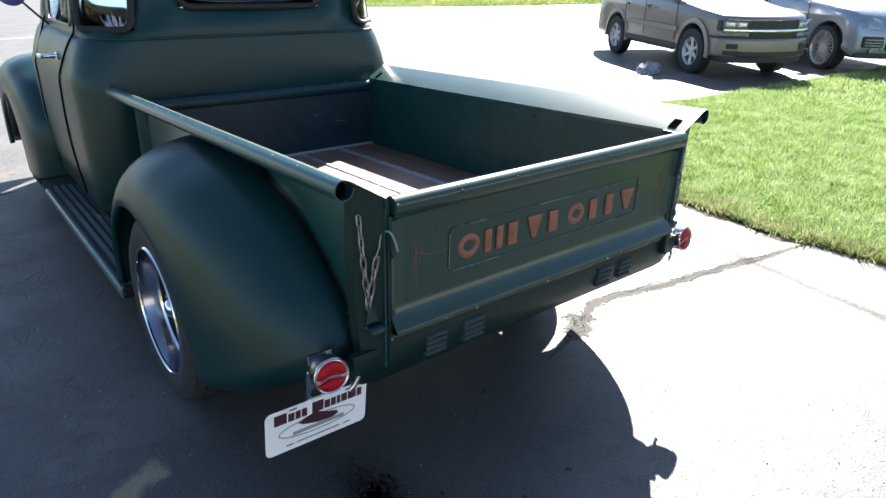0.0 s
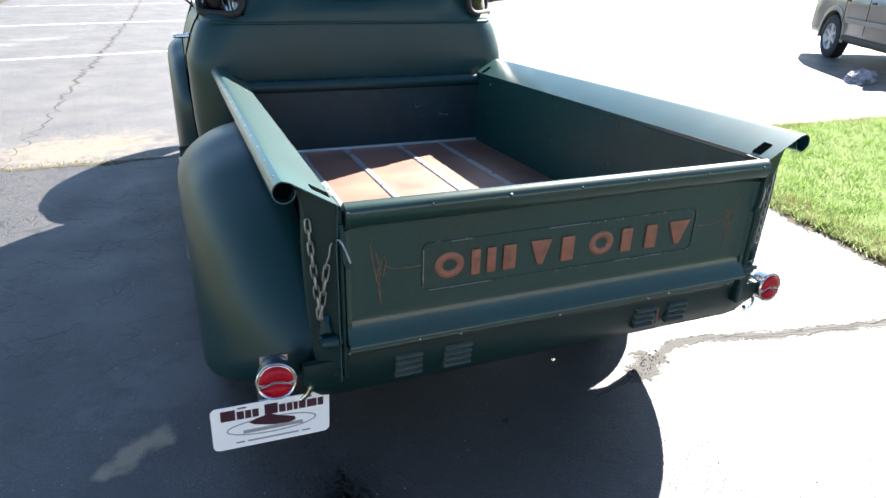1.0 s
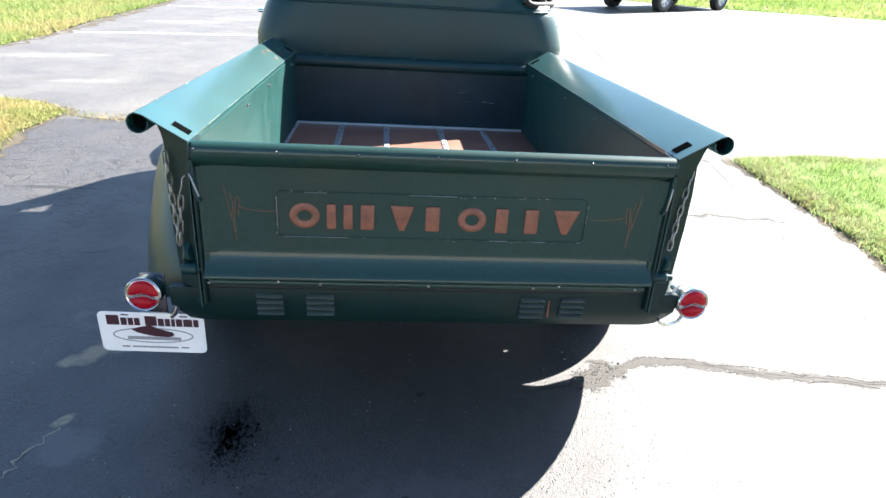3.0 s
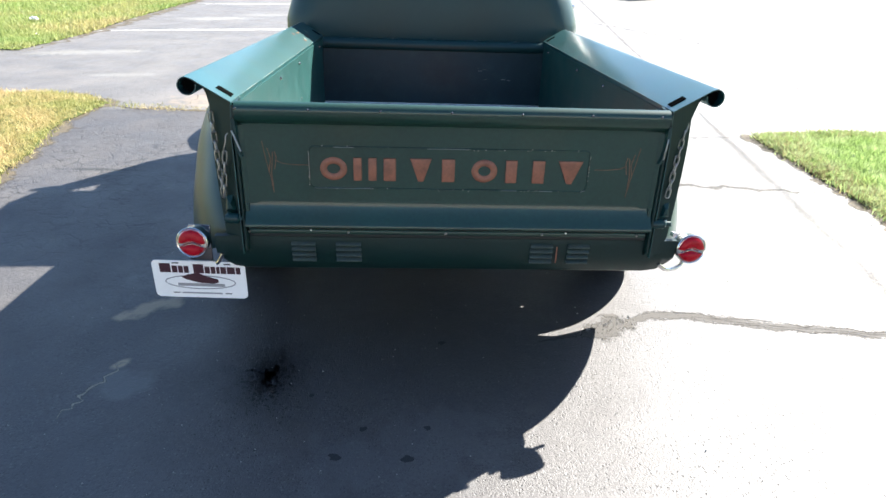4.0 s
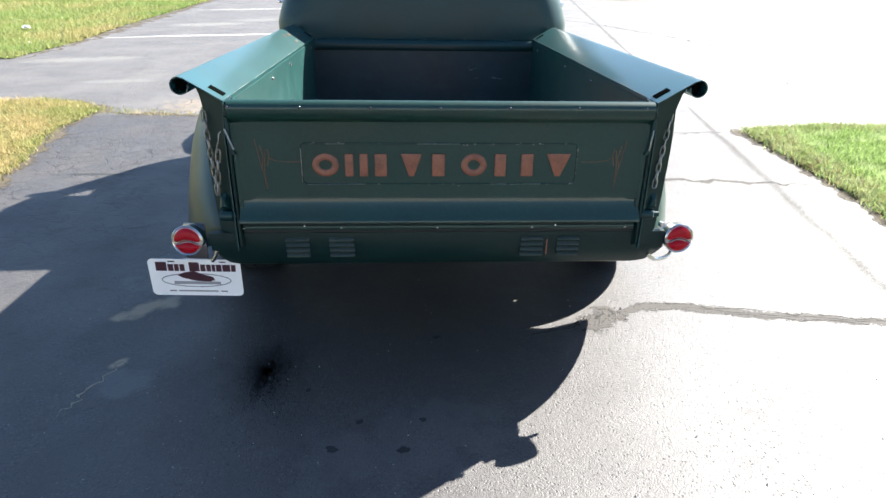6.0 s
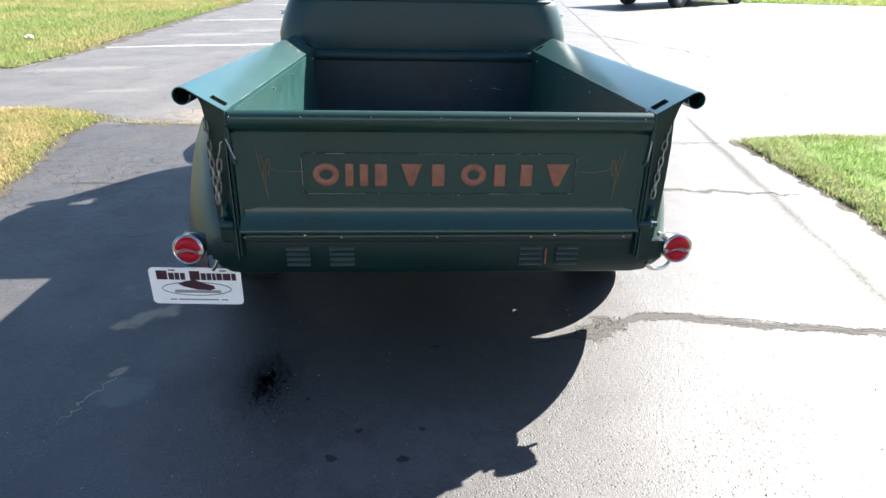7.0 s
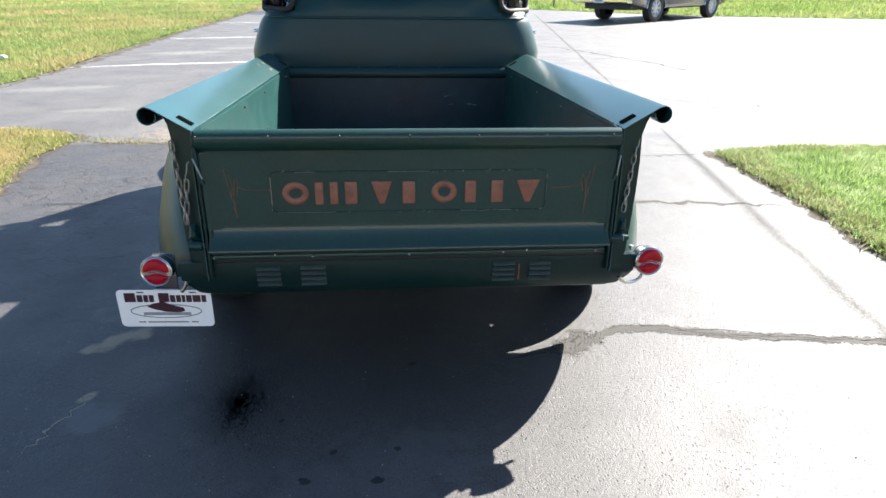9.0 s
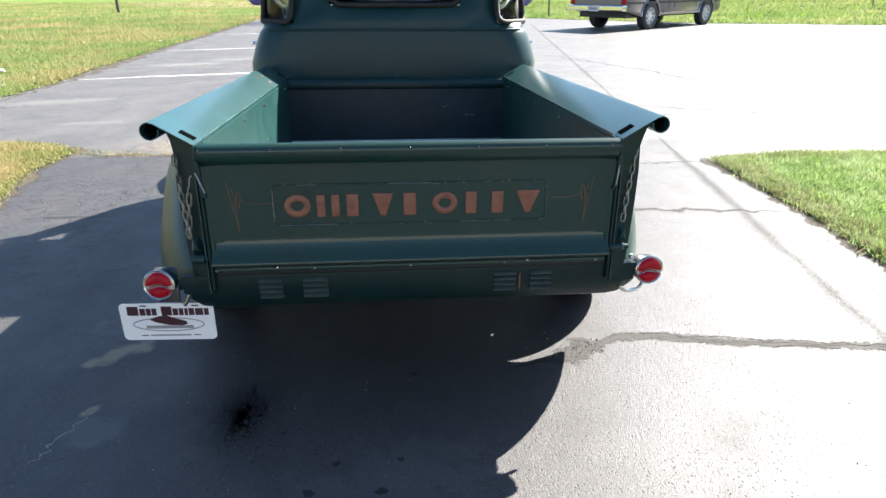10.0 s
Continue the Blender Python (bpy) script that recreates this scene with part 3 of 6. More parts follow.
ribbon("crack_cross", [(1.3, 2.2), (1.64, 2.16), (2.11, 2.12), (2.64, 2.0)], 0.10, TAR, 0.0012, "faded crack across the drive", "crack", 0.35, 0.2, 0.06, 14)
ribbon("joint_drive", [(1.2, 3.38), (2.0, 3.36), (2.75, 3.36)], 0.06, DARKBAND, 0.0028, "joint at the end of the drive", "joint", 0.4, 0.5, 0.05, 15)
ribbon("joint_left", [(-3.0, 4.4), (-2.6, 4.24), (-2.06, 4.2), (-1.6, 4.17), (-1.0, 4.2)], 0.13, FRAYED, 0.0028, "joint filled with dry grass and dirt", "joint", 0.3, 0.1, 0.12, 16)
ribbon("crack_lot", [(-2.25, 4.4), (-2.2, 5.03), (-2.14, 5.75), (-2.11, 6.84), (-2.09, 8.1), (-2.0, 9.5), (-1.92, 11.4), (-1.7, 17), (-1.66, 19.1), (-1.5, 26)], 0.10, TAR, 0.0012, "long crack along the car park", "crack", 0.4, 0.5, 0.08, 17)
ribbon("crack_far", [(3.2, 12.9), (3.38, 12.51), (4.16, 10.92), (4.71, 9.07), (5.19, 7.76), (5.33, 6.84)], 0.075, THIN, 0.0012, "thin crack in the car park", "crack", 0.4, 0.9, 0.15, 18)
ribbon("crack_loop", [(2.9, 6.33), (3.26, 6.09), (4.07, 5.54), (4.25, 5.45), (4.37, 5.57), (4.3, 5.42), (4.11, 5.35), (3.24, 5.44), (2.9, 5.5)], 0.055, THIN, 0.0012, "thin curved crack in the car park", "crack", 0.4, 0.9, 0.1, 19)
ribbon("crack_short", [(8.08, 10.94), (7.77, 10.27), (7.37, 9.25), (7.18, 8.65)], 0.08, THIN, 0.0012, "thin crack in the car park", "crack", 0.4, 0.9, 0.1, 20)
ribbon("crack_pale", [(-1.30, -0.12), (-1.26, -0.05), (-1.235, 0.08), (-1.20, 0.17), (-1.17, 0.20)], 0.024, PALECRACK, 0.0012, "pale crack in the shaded drive", "crack", 0.4, 0.9, 0.02, 21)
for k, (nm, pts) in enumerate((("line_1", [(-5.5, 9.70), (-4.17, 10.03), (-2.4, 10.27), (-0.6, 10.6), (1.2, 10.9)]), ("line_2", [(-5.5, 14.95), (-3.21, 15.3), (0.3, 15.8), (1.5, 16.0)]),
                               ("line_3", [(-5.3, 20.42), (-4.04, 20.68), (0.2, 21.3)]), ("line_4", [(-5.0, 25.6), (-1.5, 26.2)]))):
    ribbon("parking_" + nm, pts, 0.16, LINE, 0.0018, "worn white parking line", "parking line", 0.06, 0.02, 0.2, 30 + k)

# stains
stain = material("oil_spatter", (0.012, 0.012, 0.013), 0.4, 0, 0.3, 9, 120, 0.3)
rnd = random.Random(5)
bm = bmesh.new()
for k in range(1300):
    r = abs(rnd.gauss(0, 1))
    a = rnd.uniform(0, 6.283)
    x, y = -0.64 + 0.105 * r * math.cos(a), 0.10 + 0.17 * r * math.sin(a)
    q = rnd.uniform(0.001, 0.0045) * (1.6 if r < 0.9 else 1)
    f = bm.faces.new([bm.verts.new((x + q * rnd.uniform(0.6, 1.2) * math.cos(t), y + q * rnd.uniform(0.6, 1.2) * math.sin(t), 0.0010)) for t in (0, 1.05, 2.1, 3.14, 4.2, 5.2)])
tagged(part("oil_drops", bm, stain), "spatter of black oil drops round the stain", "stain", "", "stuff")
for k, (x, y, q) in enumerate(((-0.36, -0.325, 0.018), (-0.135, -0.34, 0.018), (-0.28, -0.20, 0.013), (-0.07, -0.20, 0.012), (-0.47, -0.02, 0.01), (0.0, 0.30, 0.014))):
    blot("stain_drop", x, y, q, q * 0.9, OIL, 0.0012, "round oil drop on the drive", "stain", 0, 16, 0.3, 50 + k)


# gravel in the wide crack and grit on the sunny drive
rnd = random.Random(9)
bm = bmesh.new()
for k in range(480):
    if k < 90:
        t = rnd.random()
        x, y = 0.62 + 0.17 * t + rnd.gauss(0, 0.02), 0.37 + 0.085 * t + rnd.gauss(0, 0.028)
    else:
        x, y = rnd.uniform(-1.6, 3.0), rnd.uniform(-0.8, 2.6)
    q = rnd.uniform(0.0010, 0.0034) * (1.3 if k < 90 else 1)
    top_v = bm.verts.new((x, y, q * 1.1 + 0.003))
    ring = [bm.verts.new((x + q * rnd.uniform(0.7, 1.3) * math.cos(a), y + q * rnd.uniform(0.7, 1.3) * math.sin(a), 0.001)) for a in (0.3, 1.6, 2.8, 4.0, 5.2)]
    for i in range(5):
        bm.faces.new((ring[i], ring[(i + 1) % 5], top_v))
tagged(part("gravel", bm, STONE), "loose grit and small stones on the asphalt", "gravel", "", "stuff")


# bare gravel lot beyond the field
sheet("gravel_lot", rough_edge([(-12.8, 48.6), (-9.3, 47.0), (-5.45, 43.6), (-5.45, 69), (-26, 69), (-17, 52)], 0.5, 0.25, 12), 0.020, TANGRAVEL, label="distant tan gravel lot beyond the grass", category="gravel lot")

# unseen pale wall added behind the camera to bounce sunlight onto the truck's rear
tagged(part("bounce_wall", box(-11, 11, -10.3, -10.1, 0, 2.4), PALEWALL), "unseen pale wall added to bounce light onto the truck", "wall", "", "structure")

# ---- grass ----
def grass(name, outline, count, height, width, mat, label, seed, near=None, margin=0.03, lean=1.5, power=1.0):
    """Many blades inside an outline; thicker towards the point near."""
    g = np.random.default_rng(seed)
    px = np.array([p[0] for p in outline])
    py = np.array([p[1] for p in outline])
    lo, hi = near[0], near[1]
    xs, ys = [], []
    total = 0
    while total < count:
        x = lo[0] + (hi[0] - lo[0]) * g.random(count) ** power
        y = lo[1] + (hi[1] - lo[1]) * g.random(count) ** power
        inside = np.zeros(count, bool)
        j = len(px) - 1
        for i in range(len(px)):
            cond = (py[i] > y) != (py[j] > y)
            inside ^= cond & (x < (px[j] - px[i]) * (y - py[i]) / (py[j] - py[i] + 1e-12) + px[i])
            j = i
        xs.append(x[inside])
        ys.append(y[inside])
        total += int(inside.sum())
    x, y = np.concatenate(xs)[:count], np.concatenate(ys)[:count]
    x, y = x + g.normal(0, 0.035, count), y + g.normal(0, 0.035, count)
    clump = 0.78 + 0.22 * np.sin(x * 7.1 + np.sin(y * 5.3) * 2) * np.cos(y * 6.3 + np.sin(x * 4.1))
    clump += 0.30 * np.sin(x * 23.0 + 2.5 * np.sin(y * 17.0)) * np.sin(y * 26.0 + 2.2 * np.sin(x * 14.0))
    scale = 1.0 if power == 1.0 else 1.0 + 0.05 * np.hypot(x - lo[0], y - lo[1])
    h = height * clump * g.uniform(0.5, 1.3, count) * scale
    w = width * g.uniform(0.6, 1.3, count) * scale
    a = g.uniform(0, 2 * np.pi, count)
    b = g.uniform(0, 2 * np.pi, count)
    tilt = lean * g.random(count) * h
    v = np.zeros((count, 3, 3))
    v[:, 0] = np.stack([x - w * np.cos(a), y - w * np.sin(a), np.full(count, 0.010)], 1)
    v[:, 1] = np.stack([x + w * np.cos(a), y + w * np.sin(a), np.full(count, 0.010)], 1)
    v[:, 2] = np.stack([x + tilt * np.cos(b), y + tilt * np.sin(b), 0.012 + h], 1)
    me = bpy.data.meshes.new(name)
    me.vertices.add(count * 3)
    me.vertices.foreach_set("co", v.reshape(-1))
    me.loops.add(count * 3)
    me.loops.foreach_set("vertex_index", np.arange(count * 3, dtype=np.int32))
    me.polygons.add(count)
    me.polygons.foreach_set("loop_start", np.arange(0, count * 3, 3, dtype=np.int32))
    me.update(calc_edges=True)
    me.materials.append(mat)
    return tagged(new(name, me), label, "grass", "", "stuff")


grass("grass_lawn", LAWN_DRIVE, 280000, 0.058, 0.0042, BLADE, "short green lawn grass", 1, ((2.5, -1.2), (7.5, 3.5)), power=1.0)
grass("grass_lawn_back", LAWN_DRIVE, 60000, 0.065, 0.008, BLADE, "short green lawn grass", 2, ((7.0, -1.5), (14, 3.4)))
grass("grass_verge", LAWN_VERGE, 110000, 0.045, 0.0040, VERGEBLADE, "dry yellow-green verge grass", 3, ((-6.5, 1.2), (-2.6, 5.2)))
grass("grass_joint", [(-3.1, 4.52), (-2.3, 4.28), (-1.2, 4.26), (-1.2, 4.14), (-2.3, 4.14), (-3.1, 4.3)], 700, 0.022, 0.003, VERGEBLADE, "dry grass growing along the joint", 7, ((-3.1, 4.1), (-1.2, 4.55)))
EDGE = [(2.62, -1.2), (2.64, -0.3), (2.58, 0.4), (2.66, 1.1), (2.74, 1.8), (2.80, 3.38), (3.6, 3.45), (6.0, 3.2), (6.0, 3.08), (3.6, 3.28), (3.02, 3.2), (2.96, 1.8), (2.90, 1.1), (2.80, 0.4), (2.84, -0.3), (2.84, -1.2)]
grass("grass_fringe", EDGE, 15000, 0.055, 0.0042, FRINGE, "dead brown grass along the lawn's edge", 10, ((2.5, -1.2), (6.1, 3.5)), lean=2.2)
grass("grass_lawn_near", LAWN_DRIVE, 90000, 0.055, 0.007, BLADE, "short green lawn grass", 8, ((2.5, -6), (14, -1.2)))
grass("grass_verge_near", LAWN_VERGE, 90000, 0.050, 0.007, VERGEBLADE, "dry yellow-green verge grass", 9, ((-14, -3), (-2.6, 1.4)))
grass("grass_field", LAWN_PARK, 160000, 0.07, 0.009, DRYBLADE, "sunlit yellow-green field grass", 4, ((-5.2, 7), (-20, 32)), power=1.5)
grass("grass_field_back", LAWN_PARK, 90000, 0.11, 0.022, DRYBLADE, "distant yellow-green field grass", 14, ((-5.2, 28), (-45, 68)))
grass("grass_field_far", LAWN_FAR, 110000, 0.10, 0.014, FIELDBLADE, "bright green field grass", 5, ((5, 16), (50, 50)), power=1.3)
# ---- pickup truck ----
TX = -0.004
LEAN_Z = 0.0131
RAKE = -0.037
truck = thing("pickup_truck", "lowered vintage step-side pickup in satin dark green paint", "pickup truck", pose(TX, 0, 0, 0, 0.75, -0.4))


def cab_dims(z):
    """Half width, rear face and front face of the cab at a height."""
    if z < 1.2:
        q = math.sin(math.pi * min(max((z - 0.3) / 1.0, 0), 1))
        g = min(max((1.2 - z) / 0.2, 0), 1) ** 0.65 - 0.5 * max((0.75 - z) / 0.45, 0) ** 2
        return 0.806 + 0.082 * g, 2.175 - 0.035 * q, 3.55
    u = (z - 1.2) / 0.6
    e = 8 * max(u - 0.72, 0) ** 2
    return 0.806 - 0.06 * u - 0.30 * e, 2.165 + 0.05 * u + 0.35 * e, 3.55 - 0.32 * u - 0.4 * e


CAB_R = 0.2


def cab_corner(s, deg, z, out=0.0):
    """A point on the rounded rear corner of the cab."""
    w, y0, _ = cab_dims(z)
    r = CAB_R + out
    t = radians(-90 + deg)
    return Vector((s * (w - CAB_R + r * math.cos(t)), y0 + CAB_R + r * math.sin(t), z))


def cab_half(z):
    w, y0, y1 = cab_dims(z)
    r = CAB_R
    pts = [(0, y0), (0.385, y0)]
    pts += [(w - r + r * math.cos(radians(-90 + 11.25 * k)), y0 + r + r * math.sin(radians(-90 + 11.25 * k))) for k in range(9)]
    pts += [(w, 2.52), (w, 3.1)]
    pts += [(w - r + r * math.cos(radians(11.25 * k)), y1 - r + r * math.sin(radians(11.25 * k))) for k in range(9)]
    return pts + [(0, y1)]


zs = [0.34, 0.5, 0.65, 0.8, 0.95, 1.0, 1.04, 1.08, 1.12, 1.15, 1.175, 1.19, 1.20, 1.235, 1.335, 1.48, 1.60, 1.64, 1.68, 1.72, 1.755, 1.78, 1.795, 1.80]
bm = bmesh.new()
rows = []
for z in zs:
    half = cab_half(z)
    ring = half + [(-x, y) for x, y in half[-2:0:-1]]
    rows.append([bm.verts.new((x, y, z)) for x, y in ring])
N = len(rows[0])
for k, (a, b) in enumerate(zip(rows, rows[1:])):
    z0, z1 = zs[k], zs[k + 1]
    for i in range(N):
        seg = i if i < N // 2 else N - 1 - i
        rear = seg == 0 and 1.335 <= z0 and z1 <= 1.60
        corner = 2 <= seg <= 9 and 1.235 <= z0 and z1 <= 1.60
        door = seg == 11 and 1.235 <= z0 and z1 <= 1.60
        shield = seg in (20, 21) and 1.235 <= z0 and z1 <= 1.68
        if not (rear or corner or door or shield):
            bm.faces.new((a[i], a[(i + 1) % N], b[(i + 1) % N], b[i]))
bm.faces.new(rows[-1])
cab = part("cab", bm, GREEN, truck, "satin green rounded cab", 35)
md = cab.modifiers.new("thick", "SOLIDIFY")
md.thickness = 0.025
md.offset = -1


def round_rect(u0, u1, v0, v1, ru, rv, n=6):
    out = []
    for cu, cv, a in ((u1 - ru, v1 - rv, 0), (u0 + ru, v1 - rv, 90), (u0 + ru, v0 + rv, 180), (u1 - ru, v0 + rv, 270)):
        out += [(cu + ru * math.cos(radians(a + 90 * k / n)), cv + rv * math.sin(radians(a + 90 * k / n))) for k in range(n + 1)]
    return out


def pane(name, u0, u1, v0, v1, surf, nu, nv):
    """A sheet of glass on a curved surface."""
    bm = bmesh.new()
    g = [[bm.verts.new(surf(u0 + (u1 - u0) * i / nu, v0 + (v1 - v0) * j / nv)) for i in range(nu + 1)] for j in range(nv + 1)]
    for j in range(nv):
        for i in range(nu):
            bm.faces.new((g[j][i], g[j][i + 1], g[j + 1][i + 1], g[j + 1][i]))
    ob = part(name, bm, PANE, truck, "clear window glass", 40)
    m = ob.modifiers.new("thick", "SOLIDIFY")
    m.thickness = 0.004
    ob.visible_shadow = False
    return ob


def rear_surf(out):
    return lambda u, v: Vector((u, cab_dims(v)[1] - out, v))


def corner_surf(s, out):
    return lambda u, v: cab_corner(s, u, v, out)


def door_surf(s, out):
    return lambda u, v: Vector((s * (cab_dims(v)[0] + out), u, v))


part("rear_window_gasket", tube([rear_surf(0.002)(u, v) for u, v in round_rect(-0.385, 0.385, 1.337, 1.60, 0.07, 0.07)], 0.016, 8, True), BLACK, truck, "black rubber window gasket", 60)
pane("rear_window", -0.385, 0.385, 1.337, 1.60, rear_surf(-0.014), 4, 2)
part("windshield", box(-0.6, 0.6, 3.36, 3.366, 1.25, 1.60), PANE, truck).visible_shadow = False
for s in (-1, 1):
    part("corner_window_gasket", tube([corner_surf(s, 0.002)(u, v) for u, v in round_rect(3, 87, 1.240, 1.60, 14, 0.05)], 0.017, 8, True), BLACK, truck, "black rubber window gasket", 60)
    pane("corner_window", 0, 90, 1.235, 1.60, corner_surf(s, -0.014), 8, 2)
    part("door_window_trim", tube([door_surf(s, 0.002)(u, v) for u, v in round_rect(2.52, 3.1, 1.240, 1.60, 0.05, 0.05)], 0.007, 8, True), STEEL, truck, "thin bright window trim", 60)
    pane("door_window", 2.52, 3.1, 1.235, 1.60, door_surf(s, -0.014), 2, 2)
    seam = [(2.44, 1.62), (2.44, 1.4), (2.45, 1.25), (2.52, 1.1), (2.60, 0.95), (2.63, 0.8), (2.63, 0.6), (2.61, 0.42), (2.64, 0.36)]
    seam = [(a[0] + (b[0] - a[0]) * k / 4, a[1] + (b[1] - a[1]) * k / 4) for a, b in zip(seam, seam[1:]) for k in range(4)] + [seam[-1]]
    part("door_seam", tube([door_surf(s, 0.0022)(u, v) for u, v in seam], 0.005, 6), HOLE, truck, "dark gap round the door")
    part("door_seam", tube([door_surf(s, 0.0005)(u, v) for u, v in ((3.2, 1.25), (3.24, 1.0), (3.26, 0.7), (3.24, 0.4))], 0.005, 6), HOLE, truck, "dark gap round the door")
    # handle, mirror and its arm
    w = cab_dims(1.09)[0]
    hnd = part("door_handle", turned([(0.0, 0.022), (0.012, 0.022), (0.016, 0.012), (0.085, 0.010)], (0, 0, 0), "x", 16), CHROME, truck, "chrome door handle", 40)
    hnd.location = (s * (w - 0.004), 2.68, 1.085)
    hnd.scale.x = s
    part("lever", box(0.070, 0.088, -0.015, 0.080, -0.009, 0.009, 0.006), CHROME, hnd)
    eye_m = Vector((s * 0.955, 3.1, 1.375))
    part("mirror_arm", tube([(s * 0.80, 3.1, 1.205), (s * 0.85, 3.1, 1.255), (s * 0.91, 3.1, 1.325), eye_m], 0.006, 8), BLACK, truck, "thin black mirror arm")
    mir = part("side_mirror", turned([(0.02, 0.0), (0.018, 0.04), (0.005, 0.068), (-0.008, 0.07), (-0.010, 0.064), (-0.006, 0.0)], eye_m, "y", 28), BLUEMIRROR, truck, "round side mirror", 40)
crease = [cab_corner(-1, 50 - 10 * k, 1.199, 0.001) for k in range(5)] + [rear_surf(0.001)(-0.6 + 0.1 * k, 1.199) for k in range(13)] + [cab_corner(1, 10 + 10 * k, 1.199, 0.001) for k in range(5)]
part("belt_crease", tube(crease, 0.0075, 8), GREEN, truck, "pressed crease round the cab", 60)
part("bench_seat", box(-0.66, 0.66, 2.32, 2.46, 0.75, 1.26, 0.05, seg=3), SEAT, truck, "grey bench seat back", 40)
part("dashboard", box(-0.66, 0.66, 3.05, 3.3, 0.95, 1.22, 0.05, seg=3), INTERIOR, truck, "", 40)
part("steering_wheel", tube([(-0.36 + 0.2 * math.cos(a), 2.86 - 0.08 * math.sin(a), 1.24 + 0.17 * math.sin(a)) for a in [2 * math.pi * k / 28 for k in range(28)]], 0.012, 8, True), PLATE, truck, "pale steering wheel", 60)
part("steering_column", tube([(-0.36, 2.86, 1.24), (-0.36, 3.1, 1.05)], 0.02, 8), BLACK, truck)
part("cab_floor", box(-0.76, 0.76, 2.2, 3.5, 0.36, 0.40), INTERIOR, truck)

# hood and nose
rings = []
for y, w, zt, zm in ((3.48, 0.66, 1.20, 1.06), (3.7, 0.60, 1.185, 1.02), (4.1, 0.50, 1.17, 0.98), (4.5, 0.42, 1.13, 0.94), (4.72, 0.36, 1.05, 0.88), (4.8, 0.30, 0.92, 0.8)):
    pts = [(-w, 0.42), (-w, zm - 0.05)] + [(-w * math.cos(radians(15 * k)), zm + (zt - zm) * math.sin(radians(15 * k))) for k in range(13)] + [(w, zm - 0.05), (w, 0.42)]
    rings.append([Vector((x, y, z)) for x, z in pts])
part("hood", loft(rings), GREEN, truck, "", 50)


def table(rows, a):
    for (a0, v0), (a1, v1) in zip(rows, rows[1:]):
        if a <= a1:
            t = (a - a0) / (a1 - a0)
            t = t * t * (3 - 2 * t) * 0.3 + t * 0.7
            return v0 + (v1 - v0) * t
    return rows[-1][1]


def fender(name, s, yc, zc, outer, opening, x_in, x_out, a0, a1, bulge=0.85, label="", tail=0.0, soft_tail=0.0, slim=0.0):
    """A pressed fender: round the wheel by angle, each section a quarter oval from the body out to the wheel opening."""
    rings = []
    n, m = 44, 14
    for k in range(n + 1):
        ring = []
        for j in range(m + 1):
            u = radians(90 * j / m)
            a = a0 + (a1 - tail * math.cos(u) - a0) * k / n
            ro, rp = table(outer, a), table(opening, a)
            c, sn = math.cos(radians(a)), math.sin(radians(a))
            q = bulge + soft_tail * min(max((a - 135) / 35, 0), 1)
            far = x_out - slim * min(max((a - 105) / 70, 0), 1)
            x = x_in + (far - x_in) * math.sin(u) ** q
            r = rp + (ro - rp) * math.cos(u) ** q
            ring.append(Vector((s * x, yc + r * c, zc + r * sn)))
        # rolled lip at the opening
        ring.append(Vector((s * (far - 0.006), yc + (rp - 0.008) * c, zc + (rp - 0.008) * sn)))
        ring.append(Vector((s * (far - 0.028), yc + (rp - 0.006) * c, zc + (rp - 0.006) * sn)))
        rings.append(ring)
    ob = part(name, loft(rings, closed=False), GREEN, truck, label, 60)
    m2 = ob.modifiers.new("thick", "SOLIDIFY")
    m2.thickness = 0.004
    return ob


